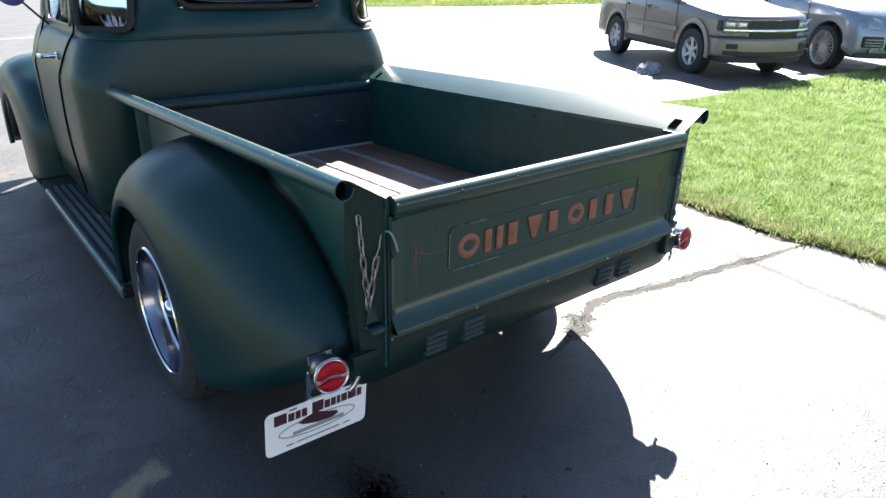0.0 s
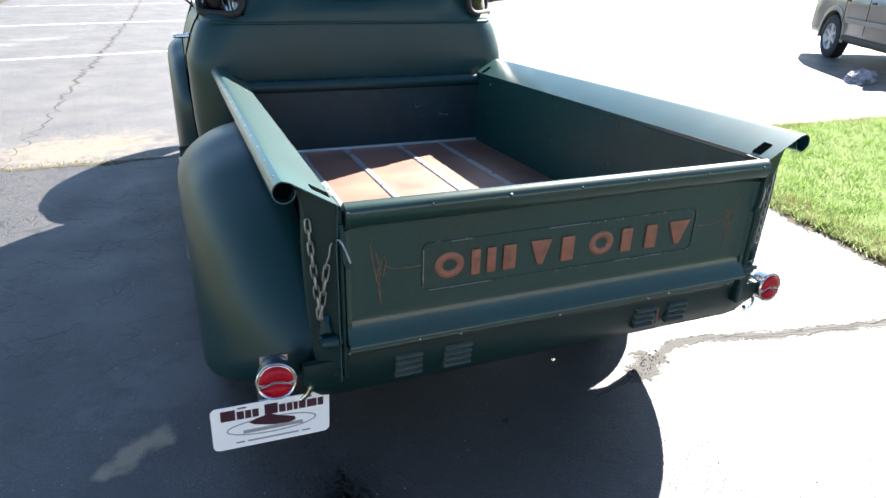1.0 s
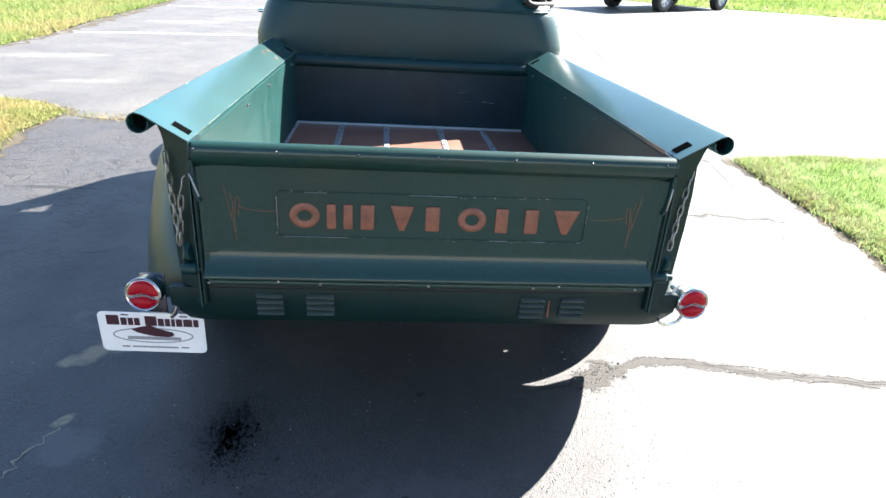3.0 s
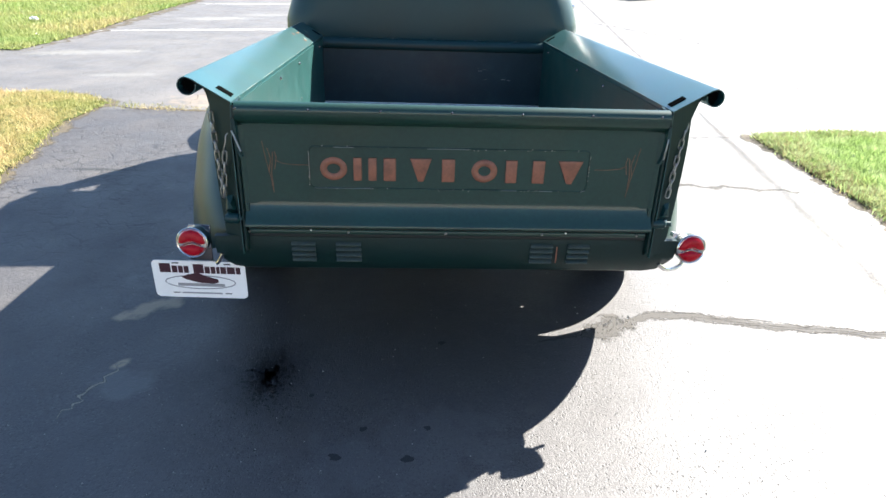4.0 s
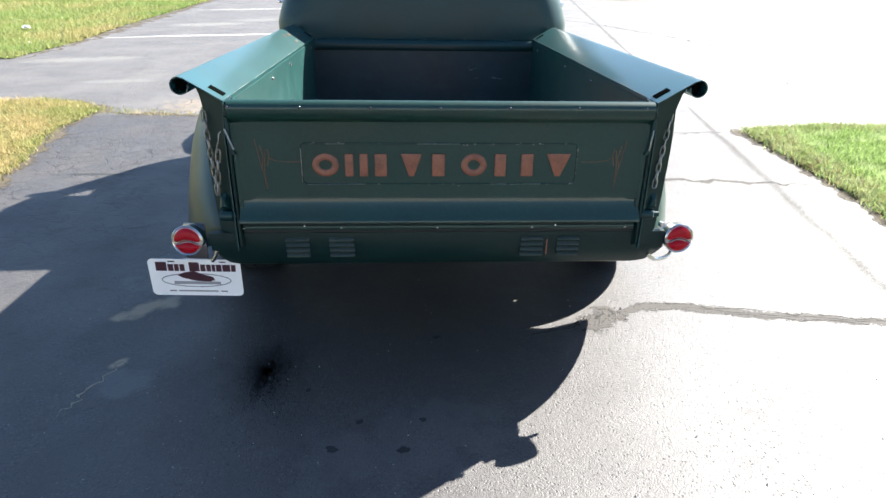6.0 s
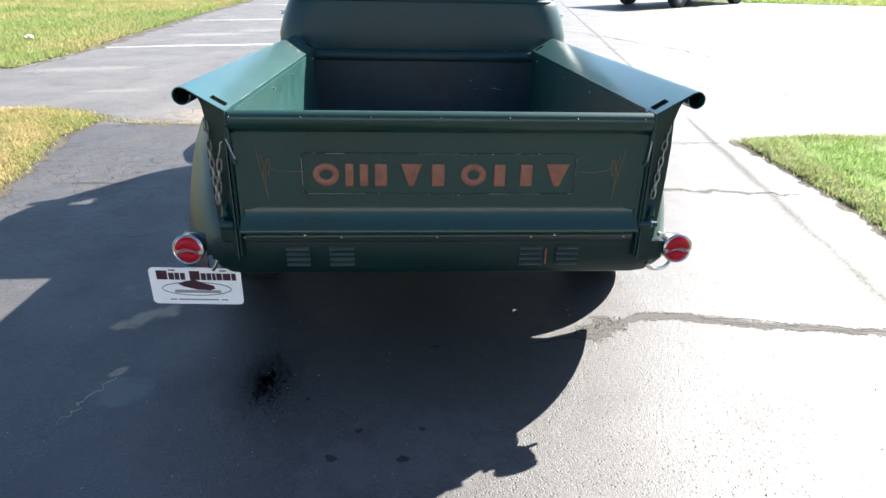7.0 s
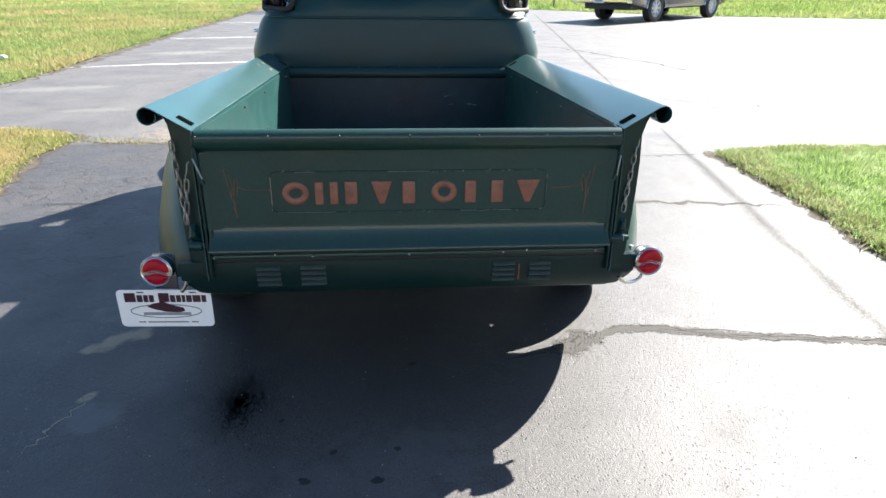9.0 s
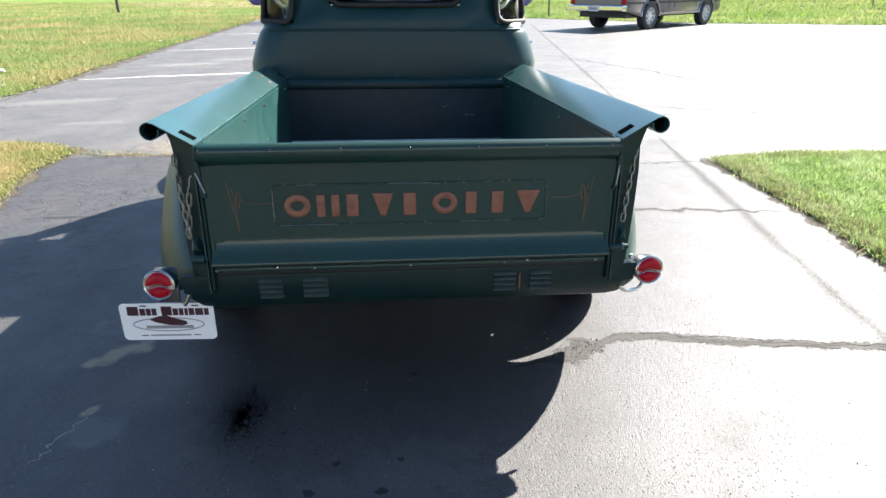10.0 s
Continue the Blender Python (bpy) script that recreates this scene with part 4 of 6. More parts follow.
def wheel(s, x, y, r=0.355, width=0.25, rim=0.240):
    hub = new("wheel")
    hub.parent = truck
    hub.location = (s * x, y, r + s * x * LEAN_Z)
    w = width / 2
    part("tyre", turned([(-w * 0.9, rim), (-w, rim + 0.03), (-w, r - 0.05), (-w * 0.85, r - 0.012), (-w * 0.62, r), (-w * 0.55, r - 0.008), (-w * 0.5, r), (-w * 0.2, r), (-w * 0.15, r - 0.008), (-w * 0.1, r), (w * 0.2, r), (w * 0.25, r - 0.008), (w * 0.3, r), (w * 0.6, r), (w * 0.85, r - 0.012), (w, r - 0.05), (w, rim + 0.03), (w * 0.9, rim)], seg=56), TYRE, hub, "", 40)
    part("rim", turned([(s * w * 0.92, rim + 0.010), (s * w * 0.985, rim + 0.004), (s * w * 0.99, rim - 0.001), (s * w * 0.95, rim - 0.005), (s * w * 0.90, rim - 0.004)], seg=56), CHROME, hub, "bright outer rim lip", 40)
    part("dish", turned([(s * w * 0.90, rim - 0.006), (s * w * 0.70, rim - 0.012), (s * w * 0.42, rim - 0.016)], seg=56), RIM, hub, "polished wheel dish", 40)
    part("inner_lip", turned([(s * w * 0.43, rim - 0.014), (s * w * 0.44, rim - 0.024), (s * w * 0.38, rim - 0.030), (s * w * 0.34, rim - 0.026)], seg=56), CHROME, hub, "", 40)
    part("barrel", turned([(s * w * 0.40, rim - 0.022), (s * w * 0.1, rim - 0.030), (s * -w * 0.9, rim - 0.03)], seg=56), BLACK, hub, "dark wheel barrel", 40)
    for k in range(5):
        a = 2 * math.pi * k / 5 + 0.3
        rings = []
        for q, hw, xx in ((0.03, 0.034, 0.45), (0.09, 0.022, 0.40), (0.15, 0.020, 0.25), (rim - 0.028, 0.030, 0.12)):
            rings.append([Vector((s * w * (xx - 0.12), -hw, q)), Vector((s * w * xx, -hw * 0.6, q)), Vector((s * w * xx, hw * 0.6, q)), Vector((s * w * (xx - 0.12), hw, q))])
        bm = loft(rings)
        bmesh.ops.rotate(bm, verts=bm.verts, matrix=Matrix.Rotation(a, 3, "X"))
        part("spoke", bm, ALLOY, hub, "", 30)
        nut = turned([(s * w * 0.46, 0.008), (s * w * 0.56, 0.008), (s * w * 0.58, 0.0)], (0, 0.052 * math.sin(a + 0.6), 0.052 * math.cos(a + 0.6)), "x", 8)
        part("lug_nut", nut, CHROME, hub)
    part("hub_cap", turned([(s * w * 0.2, 0.038), (s * w * 0.62, 0.034), (s * w * 0.72, 0.022), (s * w * 0.74, 0.0)], seg=24), CHROME, hub, "", 40)
    part("brake_drum", turned([(s * -w * 0.3, 0.161), (s * w * 0.02, 0.161), (s * w * 0.04, 0.0)], seg=28), BLACK, hub, "", 40)
    return hub


REAR_OUT = [(-30, 0.36), (-8, 0.37), (5, 0.375), (20, 0.40), (46, 0.49), (70, 0.60), (90, 0.625), (110, 0.665), (130, 0.755), (150, 0.90), (165, 1.02), (176, 1.07), (190, 1.075)]
REAR_OPEN = [(-30, 0.350), (0, 0.36), (30, 0.385), (90, 0.40), (150, 0.435), (170, 0.48), (190, 0.53)]
FRONT_OUT = [(-30, 0.6), (0, 0.66), (30, 0.66), (60, 0.64), (90, 0.62), (120, 0.68), (140, 0.78), (160, 0.86), (180, 0.80), (195, 0.80)]
FRONT_OPEN = [(-30, 0.38), (180, 0.38), (195, 0.42)]
for s in (-1, 1):
    fender("rear_fender", s, 1.12, 0.335, REAR_OUT, REAR_OPEN, 0.675, 0.997, -6, 185, bulge=0.97, tail=15.0, soft_tail=0.18, slim=0.014 if s < 0 else 0.064)
    fender("front_fender", s, 4.07, 0.335, FRONT_OUT, FRONT_OPEN, 0.52, 1.0, -8, 190, bulge=0.52)
    wheel(s, 0.848, 1.05)
    wheel(s, 0.80, 4.07, width=0.22)
    # running board with raised ribs
    board = part("running_board", box(s * 0.72, s * 0.990, 1.42, 3.30, 0.262, 0.288, 0.010), BLACK, truck, "black running board with raised ribs", 40)
    part("board_edge", box(min(s * 0.978, s * 1.008), max(s * 0.978, s * 1.008), 1.42, 3.06, 0.250, 0.297, 0.013, seg=4), RIBPAINT, board, "rolled outer edge", 60)
    for k in range(5):
        x = 0.802 + 0.038 * k
        part("rib", box(s * (x - 0.0065), s * (x + 0.0065), 1.44, 3.05, 0.2865, 0.304, 0.004), RIBPAINT, board)

# ---- bed ----
def bed_z(z, y):
    return z + RAKE * y


floor = part("bed_floor", loft([[(-0.66, 0.03, 0.612), (0.66, 0.03, 0.612), (0.66, 0.03, 0.595), (-0.66, 0.03, 0.595)], [(-0.66, 2.09, 0.612 + RAKE * 2.06), (0.66, 2.09, 0.612 + RAKE * 2.06), (0.66, 2.09, 0.595 + RAKE * 2.06), (-0.66, 2.09, 0.595 + RAKE * 2.06)]]), HOLE, truck, "plank floor between steel strips")
XS = [-0.645, -0.39, -0.14, 0.165, 0.415, 0.665]
for a, b in zip(XS, XS[1:]):
    a, b = a + 0.004, b - 0.004
    rings = []
    for y in (0.04, 2.085):
        z = 0.622 + RAKE * y
        rings.append([Vector((a, y, z - 0.008)), Vector((a, y, z - 0.002)), Vector((a + 0.002, y, z)), Vector((b - 0.002, y, z)), Vector((b, y, z - 0.002)), Vector((b, y, z - 0.008))])
    part("plank", loft(rings), WOOD, floor)
for x in XS:
    rings = []
    hw = 0.016 if abs(x) < 0.6 else 0.012
    for y in (0.04, 2.085):
        z = 0.622 + RAKE * y
        rings.append([Vector((x - hw, y, z - 0.004)), Vector((x - hw, y, z + 0.002)), Vector((x - hw * 0.7, y, z + 0.006)), Vector((x + hw * 0.7, y, z + 0.006)), Vector((x + hw, y, z + 0.002)), Vector((x + hw, y, z - 0.004))])
    st = part("bed_strip", loft(rings), RAILSTEEL, floor, "steel bed strip", 30)
    for k in range(7):
        y = 0.15 + 0.3 * k
        part("strip_bolt", turned([(0.0, 0.009), (0.004, 0.008), (0.006, 0.0)], (x, y, 0.627 + RAKE * y), "z", 8), STEEL, st)
part("front_strip", box(-0.655, 0.655, 2.07, 2.088, bed_z(0.622, 2.08), bed_z(0.634, 2.08), 0.003), RAILSTEEL, truck, "steel strip at the head of the bed")


def bolt(x, y, z, r, axis, out, mat, parent):
    prof = [(0.0, r), (out * 0.5, r * 0.9), (out, r * 0.4), (out, 0.0)]
    return part("bolt", turned(prof, (x, y, z), axis, 10), mat, parent, "", 50)


for s in (-1, 1):
    rail_top = [(s * 0.655, 0.53), (s * 0.655, 0.90), (s * 0.648, 1.010), (s * 0.752, 1.073)]
    prof = rail_top + [(s * x, z) for x, z in arc2(0.764, 1.0540, 0.024, 80, -190, 12)]
    side = part("bed_side", strip(prof, 0.003 * s, 0.002, 2.10, "y", 6, RAKE), BEDPAINT, truck, "bed side with rolled top rail", 34)
    part("inner_panel", loft([[Vector((s * x, y, bed_z(z, y))) for x, z in ((0.6490, 0.61), (0.6490, 0.90), (0.6425, 0.998), (0.6490, 0.998), (0.6540, 0.61))] for y in (0.03, 2.085)]), INNER, side, "dusty inner bed wall", 20)
    wear = random.Random(31 + s)
    y = 0.05
    while y < 2.0:
        ln = min(wear.uniform(0.01, 0.30) * wear.random() + 0.008, 2.05 - y)
        part("worn_edge", tube([(s * 0.6455, q, bed_z(1.0125, q)) for q in (y, y + ln)], wear.uniform(0.0005, 0.0011), 5), WORN, side, "paint worn off along the bend")
        y += ln + wear.uniform(0.003, 0.05)
    # rust and bare metal where the rail has been knocked about
    for k in range(9 if s < 0 else 0):
        y, u, q = wear.uniform(1.55, 1.95) if s < 0 else wear.uniform(0.5, 1.9), wear.uniform(0.15, 0.85), wear.uniform(0.004, 0.017)
        x, z = 0.648 + 0.104 * u, 1.010 + 0.063 * u
        bm = bmesh.new()
        bm.faces.new([bm.verts.new((s * (x - 0.0014 + q * f * math.cos(a) * 0.855), y + 1.6 * q * f * math.sin(a), bed_z(z + 0.0036 + q * f * math.cos(a) * 0.518, y + 1.6 * q * f * math.sin(a)))) for a, f in [(2 * math.pi * j / 14, wear.uniform(0.55, 1.15)) for j in range(14)]])
        part("rust_patch", bm, RUST if k % 3 else WORN, side, "small rusty scuff")
    # end cap dark inside of the roll
    part("roll_cavity", turned([(0.0, 0.0), (0.0, 0.0205)], (s * 0.764, 0.035, 1.0540 + RAKE * 0.035), "y", 16), HOLE, side)
    # stake slots
    for y, ln in ((0.064, 0.032), (2.03, 0.024)):
        bm = box(-0.024, 0.024, -ln / 2, ln / 2, -0.003, 0.0022, 0.0)
        bmesh.ops.rotate(bm, verts=bm.verts, matrix=Matrix.Rotation(-s * 0.545, 3, "Y"))
        bmesh.ops.translate(bm, verts=bm.verts, vec=(s * 0.676, y, bed_z(1.0305, y)))
        part("stake_slot", bm, HOLE, side, "dark slot in the rail")
    for y in (0.74, 1.20, 1.90):
        bolt(s * 0.644, y, bed_z(0.968, y), 0.0065, "x", -s * 0.007, GUNMETAL, side)
        bolt(s * 0.6485, y + 0.03, bed_z(0.80, y), 0.0042, "x", -s * 0.005, WORN, side)
    for k in range(15):
        y = 0.06 + 0.145 * k
        bolt(s * 0.777, y, bed_z(1.0735, y), 0.0042, "z", 0.005, STEEL, side)
    # stiffening posts on the outside
    for y in (2.03,):
        part("stiffener", loft([[Vector((s * q, y + dy, bed_z(z, y))) for q, dy in ((0.656, -0.035), (0.690, -0.025), (0.690, 0.025), (0.656, 0.035))] for z in (0.55, 0.99)]), BEDPAINT, side, "", 30)
    # rear post plate
    outline = [(0.637, 0.535), (0.700, 0.535), (0.712, 0.60), (0.718, 0.70), (0.722, 0.80), (0.723, 0.90), (0.718, 0.985), (0.724, 1.020), (0.742, 1.0635), (0.700, 1.0385), (0.650, 1.0085), (0.638, 1.006)]

    def face(x):
        """How far forward the folded face of the post lies at a distance from the middle."""
        return 0.010 + (0.40 if s < 0 else 0.20) * (x - 0.637)

    post = part("rear_post", loft([[Vector((s * (x - (0.004 if s > 0 and x > 0.66 and z < 1.0 else 0)), face(x) if y == 0 else y, z)) for x, z in outline] for y in (0, 0.085)]), SHADEPAINT, truck, "rear corner post", 30)
    part("post_flange", loft([[Vector((s * x, y, z)) for x, y in ((0.600, 0.031), (0.650, 0.031), (0.650, 0.06), (0.600, 0.06))] for z in (0.60, 0.985)]), GREEN, post)
    # rounded inner lip of the post beside the gate
    part("post_lip", loft([[Vector((s * (0.6365 + u), 0.008 + v, z)) for u, v in ((0.0, 0.012), (0.0, -0.004), (0.003, -0.009), (0.008, -0.009), (0.013, -0.002), (0.013, 0.012))] for z in (0.545, 0.70, 0.85, 1.0)]), SHADEPAINT, post, "", 50)
    for k in range(4 if s < 0 else 0):
        part("bolt_hole", turned([(-0.0005, 0.0), (-0.0005, 0.0045)], (s * (0.656 + 0.013 * k), face(0.656 + 0.013 * k) - 0.0012, 0.560 + 0.003 * (k % 2)), "y", 8), HOLE, post)
    # hinge knuckle at the gate's foot
    part("hinge", turned([(-0.028, 0.0), (-0.028, 0.012), (-0.018, 0.017), (0.012, 0.017), (0.018, 0.010), (0.034, 0.009), (0.034, 0.0)], (s * 0.672, 0.012, 0.648), "x", 14), GREEN, post, "", 40)
    part("gusset", loft([[Vector((s * (0.682 + 0.020 * f * u), y, 0.690 + 0.030 * f * v)) for u, v in ((-1, -1), (1, -0.8), (0.6, 1), (-0.4, 1))] for y, f in ((0.024, 1.0), (0.006, 0.35))]), GREEN, post, "", 20)
    bolt(s * 0.692, 0.032, 0.652, 0.011, "y", -0.012, BLUEGREY if s > 0 else GREEN, post)
    # chain
    rnd = random.Random(3 + s)
    top_p, low_p, end_p = Vector((s * 0.714 - (0.012 if s > 0 else 0), 0.027, 0.974)), Vector((s * 0.698, 0.016, 0.718)) if s < 0 else Vector((0.676, 0.006, 0.742)), Vector((s * 0.678, 0.004, 0.862))
    chain = new("safety_chain")
    chain.parent = truck
    chain["label"] = "hanging steel link chain"
    path = []
    for a, b, n in ((top_p, low_p, 9), (low_p, end_p, 4)) if s < 0 else ((top_p, low_p, 9),):
        for k in range(n):
            path.append((a.lerp(b, (k + 0.5) / n), (b - a).normalized(), (b - a).length / n))
    for k, (p, d, ln) in enumerate(path):
        q = Vector((0, 1, 0)) if k % 2 else d.cross(Vector((0, 1, 0))).normalized()
        q = (q + Vector((0, 0.5, 0)) * (0 if k % 2 else rnd.uniform(-0.3, 0.6))).normalized()
        h, b2 = ln * 0.62, 0.0066
        loop = [p + d * (h - b2) * (1 if math.cos(t) > 0 else -1) * (1 if abs(math.cos(t)) > 1e-6 else 0) + d * b2 * math.cos(t) + q * b2 * math.sin(t) for t in [2 * math.pi * (j + 0.5) / 14 for j in range(14)]]
        part("chain_link", tube(loop, 0.0024, 6, True), STEEL, chain, "", 60)
    if s < 0:
        tip = [end_p + Vector(q) for q in ((s * 0.003, 0.0, -0.006), (s * 0.001, -0.004, 0.012), (s * -0.006, -0.005, 0.030), (s * -0.009, -0.004, 0.052), (s * -0.015, 0.0, 0.058))]
        part("chain_hook", tube(tip, 0.0019, 7), STEEL, chain, "wire hook", 60)
    # latch hook of bent wire on the gate's edge
    hook = [(s * 0.651, 0.004, 0.926), (s * 0.649, -0.008, 0.930), (s * 0.643, -0.015, 0.922), (s * 0.635, -0.018, 0.900), (s * 0.626, -0.016, 0.872)]
    if s > 0:
        hook = [(0.643, 0.0, 0.926), (0.641, -0.010, 0.930), (0.638, -0.015, 0.918), (0.635, -0.017, 0.895), (0.634, -0.014, 0.868)]
    part("latch_hook", tube(hook, 0.0025, 8), CHIP if s < 0 else STEEL, truck, "bent wire latch hook", 60)
    part("latch_bar", loft([[Vector((s * (0.640 + dx + u), -0.002 + v, z)) for u, v in ((-0.007, 0.008), (-0.005, -0.006), (0.004, -0.006), (0.007, 0.008))] for dx, z in ((0.004, 0.966), (0.001, 0.945), (0.000, 0.900), (-0.003, 0.872), (-0.010, 0.852))]), GREEN, truck, "bent latch bar", 40)

# bulkhead behind the cab
bulk = part("bulkhead", strip([(2.085, 0.53), (2.085, 0.872)], 0.003, -0.655, 0.655), BULK, truck, "dark front panel of the bed", 40)
part("top_roll", strip([(2.085, 0.866)] + arc2(2.088, 0.895, 0.029, 235, -30, 16), 0.003, -0.655, 0.655), GREEN, bulk, "rolled green top edge", 40)
for k in range(5):
    bolt(-0.48 + 0.24 * k, 2.088, 0.922, 0.004, "z", 0.009, STEEL, bulk)
rnd = random.Random(21)
for k in range(8):
    x, z = 0.20 + 0.42 * rnd.random(), 0.70 + 0.08 * rnd.random()
    part("scratch", tube([(x, 2.0818, z), (x + rnd.uniform(0.004, 0.03), 2.0818, z + rnd.uniform(-0.010, 0.012))], 0.0012, 5), WORN if k % 3 else CHIP, bulk, "pale scratch")

# ---- tailgate ----
GATE = [(0.024, 0.584), (0.018, 0.586), (0.016, 0.592), (0.016, 0.612), (0.016, 0.624), (-0.018, 0.630), (-0.0225, 0.634), (-0.0225, 0.639), (-0.0200, 0.6435), (-0.0120, 0.6524), (-0.0051, 0.6614), (0.0007, 0.6703), (0.0055, 0.6792), (0.0092, 0.6882), (0.0119, 0.6971), (0.0135, 0.7061), (0.0140, 0.7150), (0.014, 0.724),
        (0.014, 0.932), (0.014, 0.942), (0.013, 0.948), (0.008, 0.953), (-0.004, 0.958), (-0.014, 0.967), (-0.021, 0.984), (-0.0225, 0.994), (-0.020, 1.003), (-0.012, 1.011), (0.0, 1.016), (0.014, 1.013), (0.024, 1.004), (0.028, 0.985), (0.028, 0.62)]
gate = part("tailgate", strip(GATE, -0.003, -0.634, 0.634), GATEPAINT, truck, "flat tailgate with rolled top", 35)
for s in (-1, 1):
    part("edge_flange", loft([[Vector((s * x, y, z)) for x, y in [(0.580 + 0.042 * k / 8, 0.0120 + 0.0019 * math.cos(math.pi * k / 8)) for k in range(9)] + [(0.626, 0.0052), (0.634, 0.0040), (0.634, 0.026), (0.580, 0.026)]] for z in (0.70, 0.80, 0.945)]), GATEPAINT, gate, "", 70)
    part("edge_fold", box(min(s * 0.622, s * 0.634), max(s * 0.622, s * 0.634), 0.0032, 0.026, 0.632, 0.701, 0.002), GATEPAINT, gate)
    part("roll_end", turned([(0.0, 0.0), (0.0, 0.0215), (-s * 0.004, 0.0235)], (s * 0.6335, 0.003, 0.990), "x", 20), GATEPAINT, gate)
    # painted pinstripes
    for pts in ([(0.570, 0.895), (0.562, 0.84), (0.552, 0.79), (0.545, 0.735)], [(0.545, 0.735), (0.548, 0.80), (0.541, 0.86), (0.535, 0.865), (0.531, 0.845), (0.538, 0.81)], [(0.556, 0.875), (0.548, 0.84), (0.556, 0.80)], [(0.535, 0.838), (0.515, 0.828), (0.48, 0.824), (0.435, 0.824)]):
        part("pinstripe", tube([(s * x, 0.0138, z) for x, z in pts], 0.0012, 5), STRIPE, gate, "thin copper pinstripe")
# embossed frame and its plain raised copper shapes
fr = [Vector((u, 0.0135, v)) for u, v in round_rect(-0.435, 0.418, 0.752, 0.882, 0.018, 0.018)]
part("emblem_frame", tube(fr, 0.0026, 6, True), GATEPAINT, gate, "embossed frame", 60)
for (x0, z0, x1, z1) in ((-0.434, 0.775, -0.434, 0.865), (-0.42, 0.7525, -0.25, 0.7525), (0.40, 0.7525, 0.412, 0.756), (0.15, 0.7525, 0.20, 0.7525), (0.27, 0.7525, 0.31, 0.7525), (-0.08, 0.8815, 0.05, 0.8815), (-0.36, 0.8815, -0.30, 0.8815)):
    part("worn_edge", tube([(x0, 0.0108, z0), (x1, 0.0108, z1)], 0.0008, 5), STEEL, gate, "bare worn metal edge")


def raised(kind, x0, x1, z0, z1):
    """A plain raised copper form of a given outline."""
    cx, cz, rx, rz = (x0 + x1) / 2, (z0 + z1) / 2, (x1 - x0) / 2, (z1 - z0) / 2
    if kind == "ring":
        pts = [Vector((cx + (rx - 0.010) * math.cos(a), 0.0125, cz + (rz - 0.010) * math.sin(a))) for a in [2 * math.pi * k / 26 for k in range(26)]]
        bm = tube(pts, 0.0105, 8, True)
        for v in bm.verts:
            v.co.y = 0.0135 + (v.co.y - 0.0125) * 0.45
        return bm
    if kind == "pair":
        bm = box(x0, x0 + rx * 0.72, 0.008, 0.016, z0, z1, 0.003)
        return box(x1 - rx * 0.72, x1, 0.008, 0.016, z0, z1, 0.003, bm)
    if kind == "wedge":
        return loft([[Vector((cx + (x - cx) * f, y, cz + (z - cz) * f)) for x, z in ((x0, z1), (x1, z1), (cx + 0.008, z0), (cx - 0.008, z0))] for y, f in ((0.016, 1.0), (0.010, 1.0), (0.008, 0.86))])
    return box(x0 + rx * 0.15, x0 + rx * 1.25, 0.008, 0.016, z0, z1, 0.003)


for kind, a, b in (("ring", 500, 546), ("pair", 557, 597), ("slab", 606, 645), ("wedge", 655, 692), ("slab", 707, 748), ("ring", 762, 807), ("slab", 819, 855), ("slab", 866, 905), ("wedge", 914, 957)):
    part("raised_shape", raised(kind, -0.402 + (a - 500) * 0.00175, -0.402 + (b - 500) * 0.00175, 0.778, 0.850), COPPER, gate, "raised copper-painted shape", 40)
for k in range(7):
    bolt((k - 3) * 0.206 - 0.012, -0.0212, 0.999, 0.0040, "y", -0.004, GUNMETAL, gate)
for k in range(5):
    bolt((k - 2) * 0.308 - 0.015, 0.0096, 0.6055, 0.0044, "y", -0.004, STEEL, gate)
for x, z in ((0.37, 0.612), (-0.44, 0.612)):
    bolt(x, 0.0100, z, 0.0028, "y", -0.003, PLATE, gate)

# black strip paints in the shade of the gap at the gate's foot
part("foot_shade", box(-0.632, 0.632, 0.0135, 0.0190, 0.588, 0.6235, 0.002), BLACK, gate, "black strip painted for the shaded gap along the foot")
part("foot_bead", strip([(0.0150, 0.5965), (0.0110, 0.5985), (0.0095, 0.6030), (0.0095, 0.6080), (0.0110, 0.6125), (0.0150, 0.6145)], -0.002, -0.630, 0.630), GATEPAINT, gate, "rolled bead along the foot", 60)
rnd = random.Random(77)
bm = bmesh.new()
for k in range(70):
    side = rnd.random()
    if side < 0.7:
        x, z = rnd.uniform(-0.42, 0.41), (0.752 if rnd.random() < 0.7 else 0.882) + rnd.gauss(0, 0.002)
    else:
        x, z = (-0.435 if rnd.random() < 0.5 else 0.418), rnd.uniform(0.76, 0.87)
    q = rnd.uniform(0.0008, 0.0024)
    bm.faces.new([bm.verts.new((x + q * rnd.uniform(0.5, 1.6) * math.cos(a), 0.0098, z + q * rnd.uniform(0.5, 1.0) * math.sin(a))) for a in (0.2, 1.5, 2.7, 4.0, 5.2)])
tagged(part("paint_chips", bm, STEEL, gate), "small bare chips in the paint", "", "", "stuff")

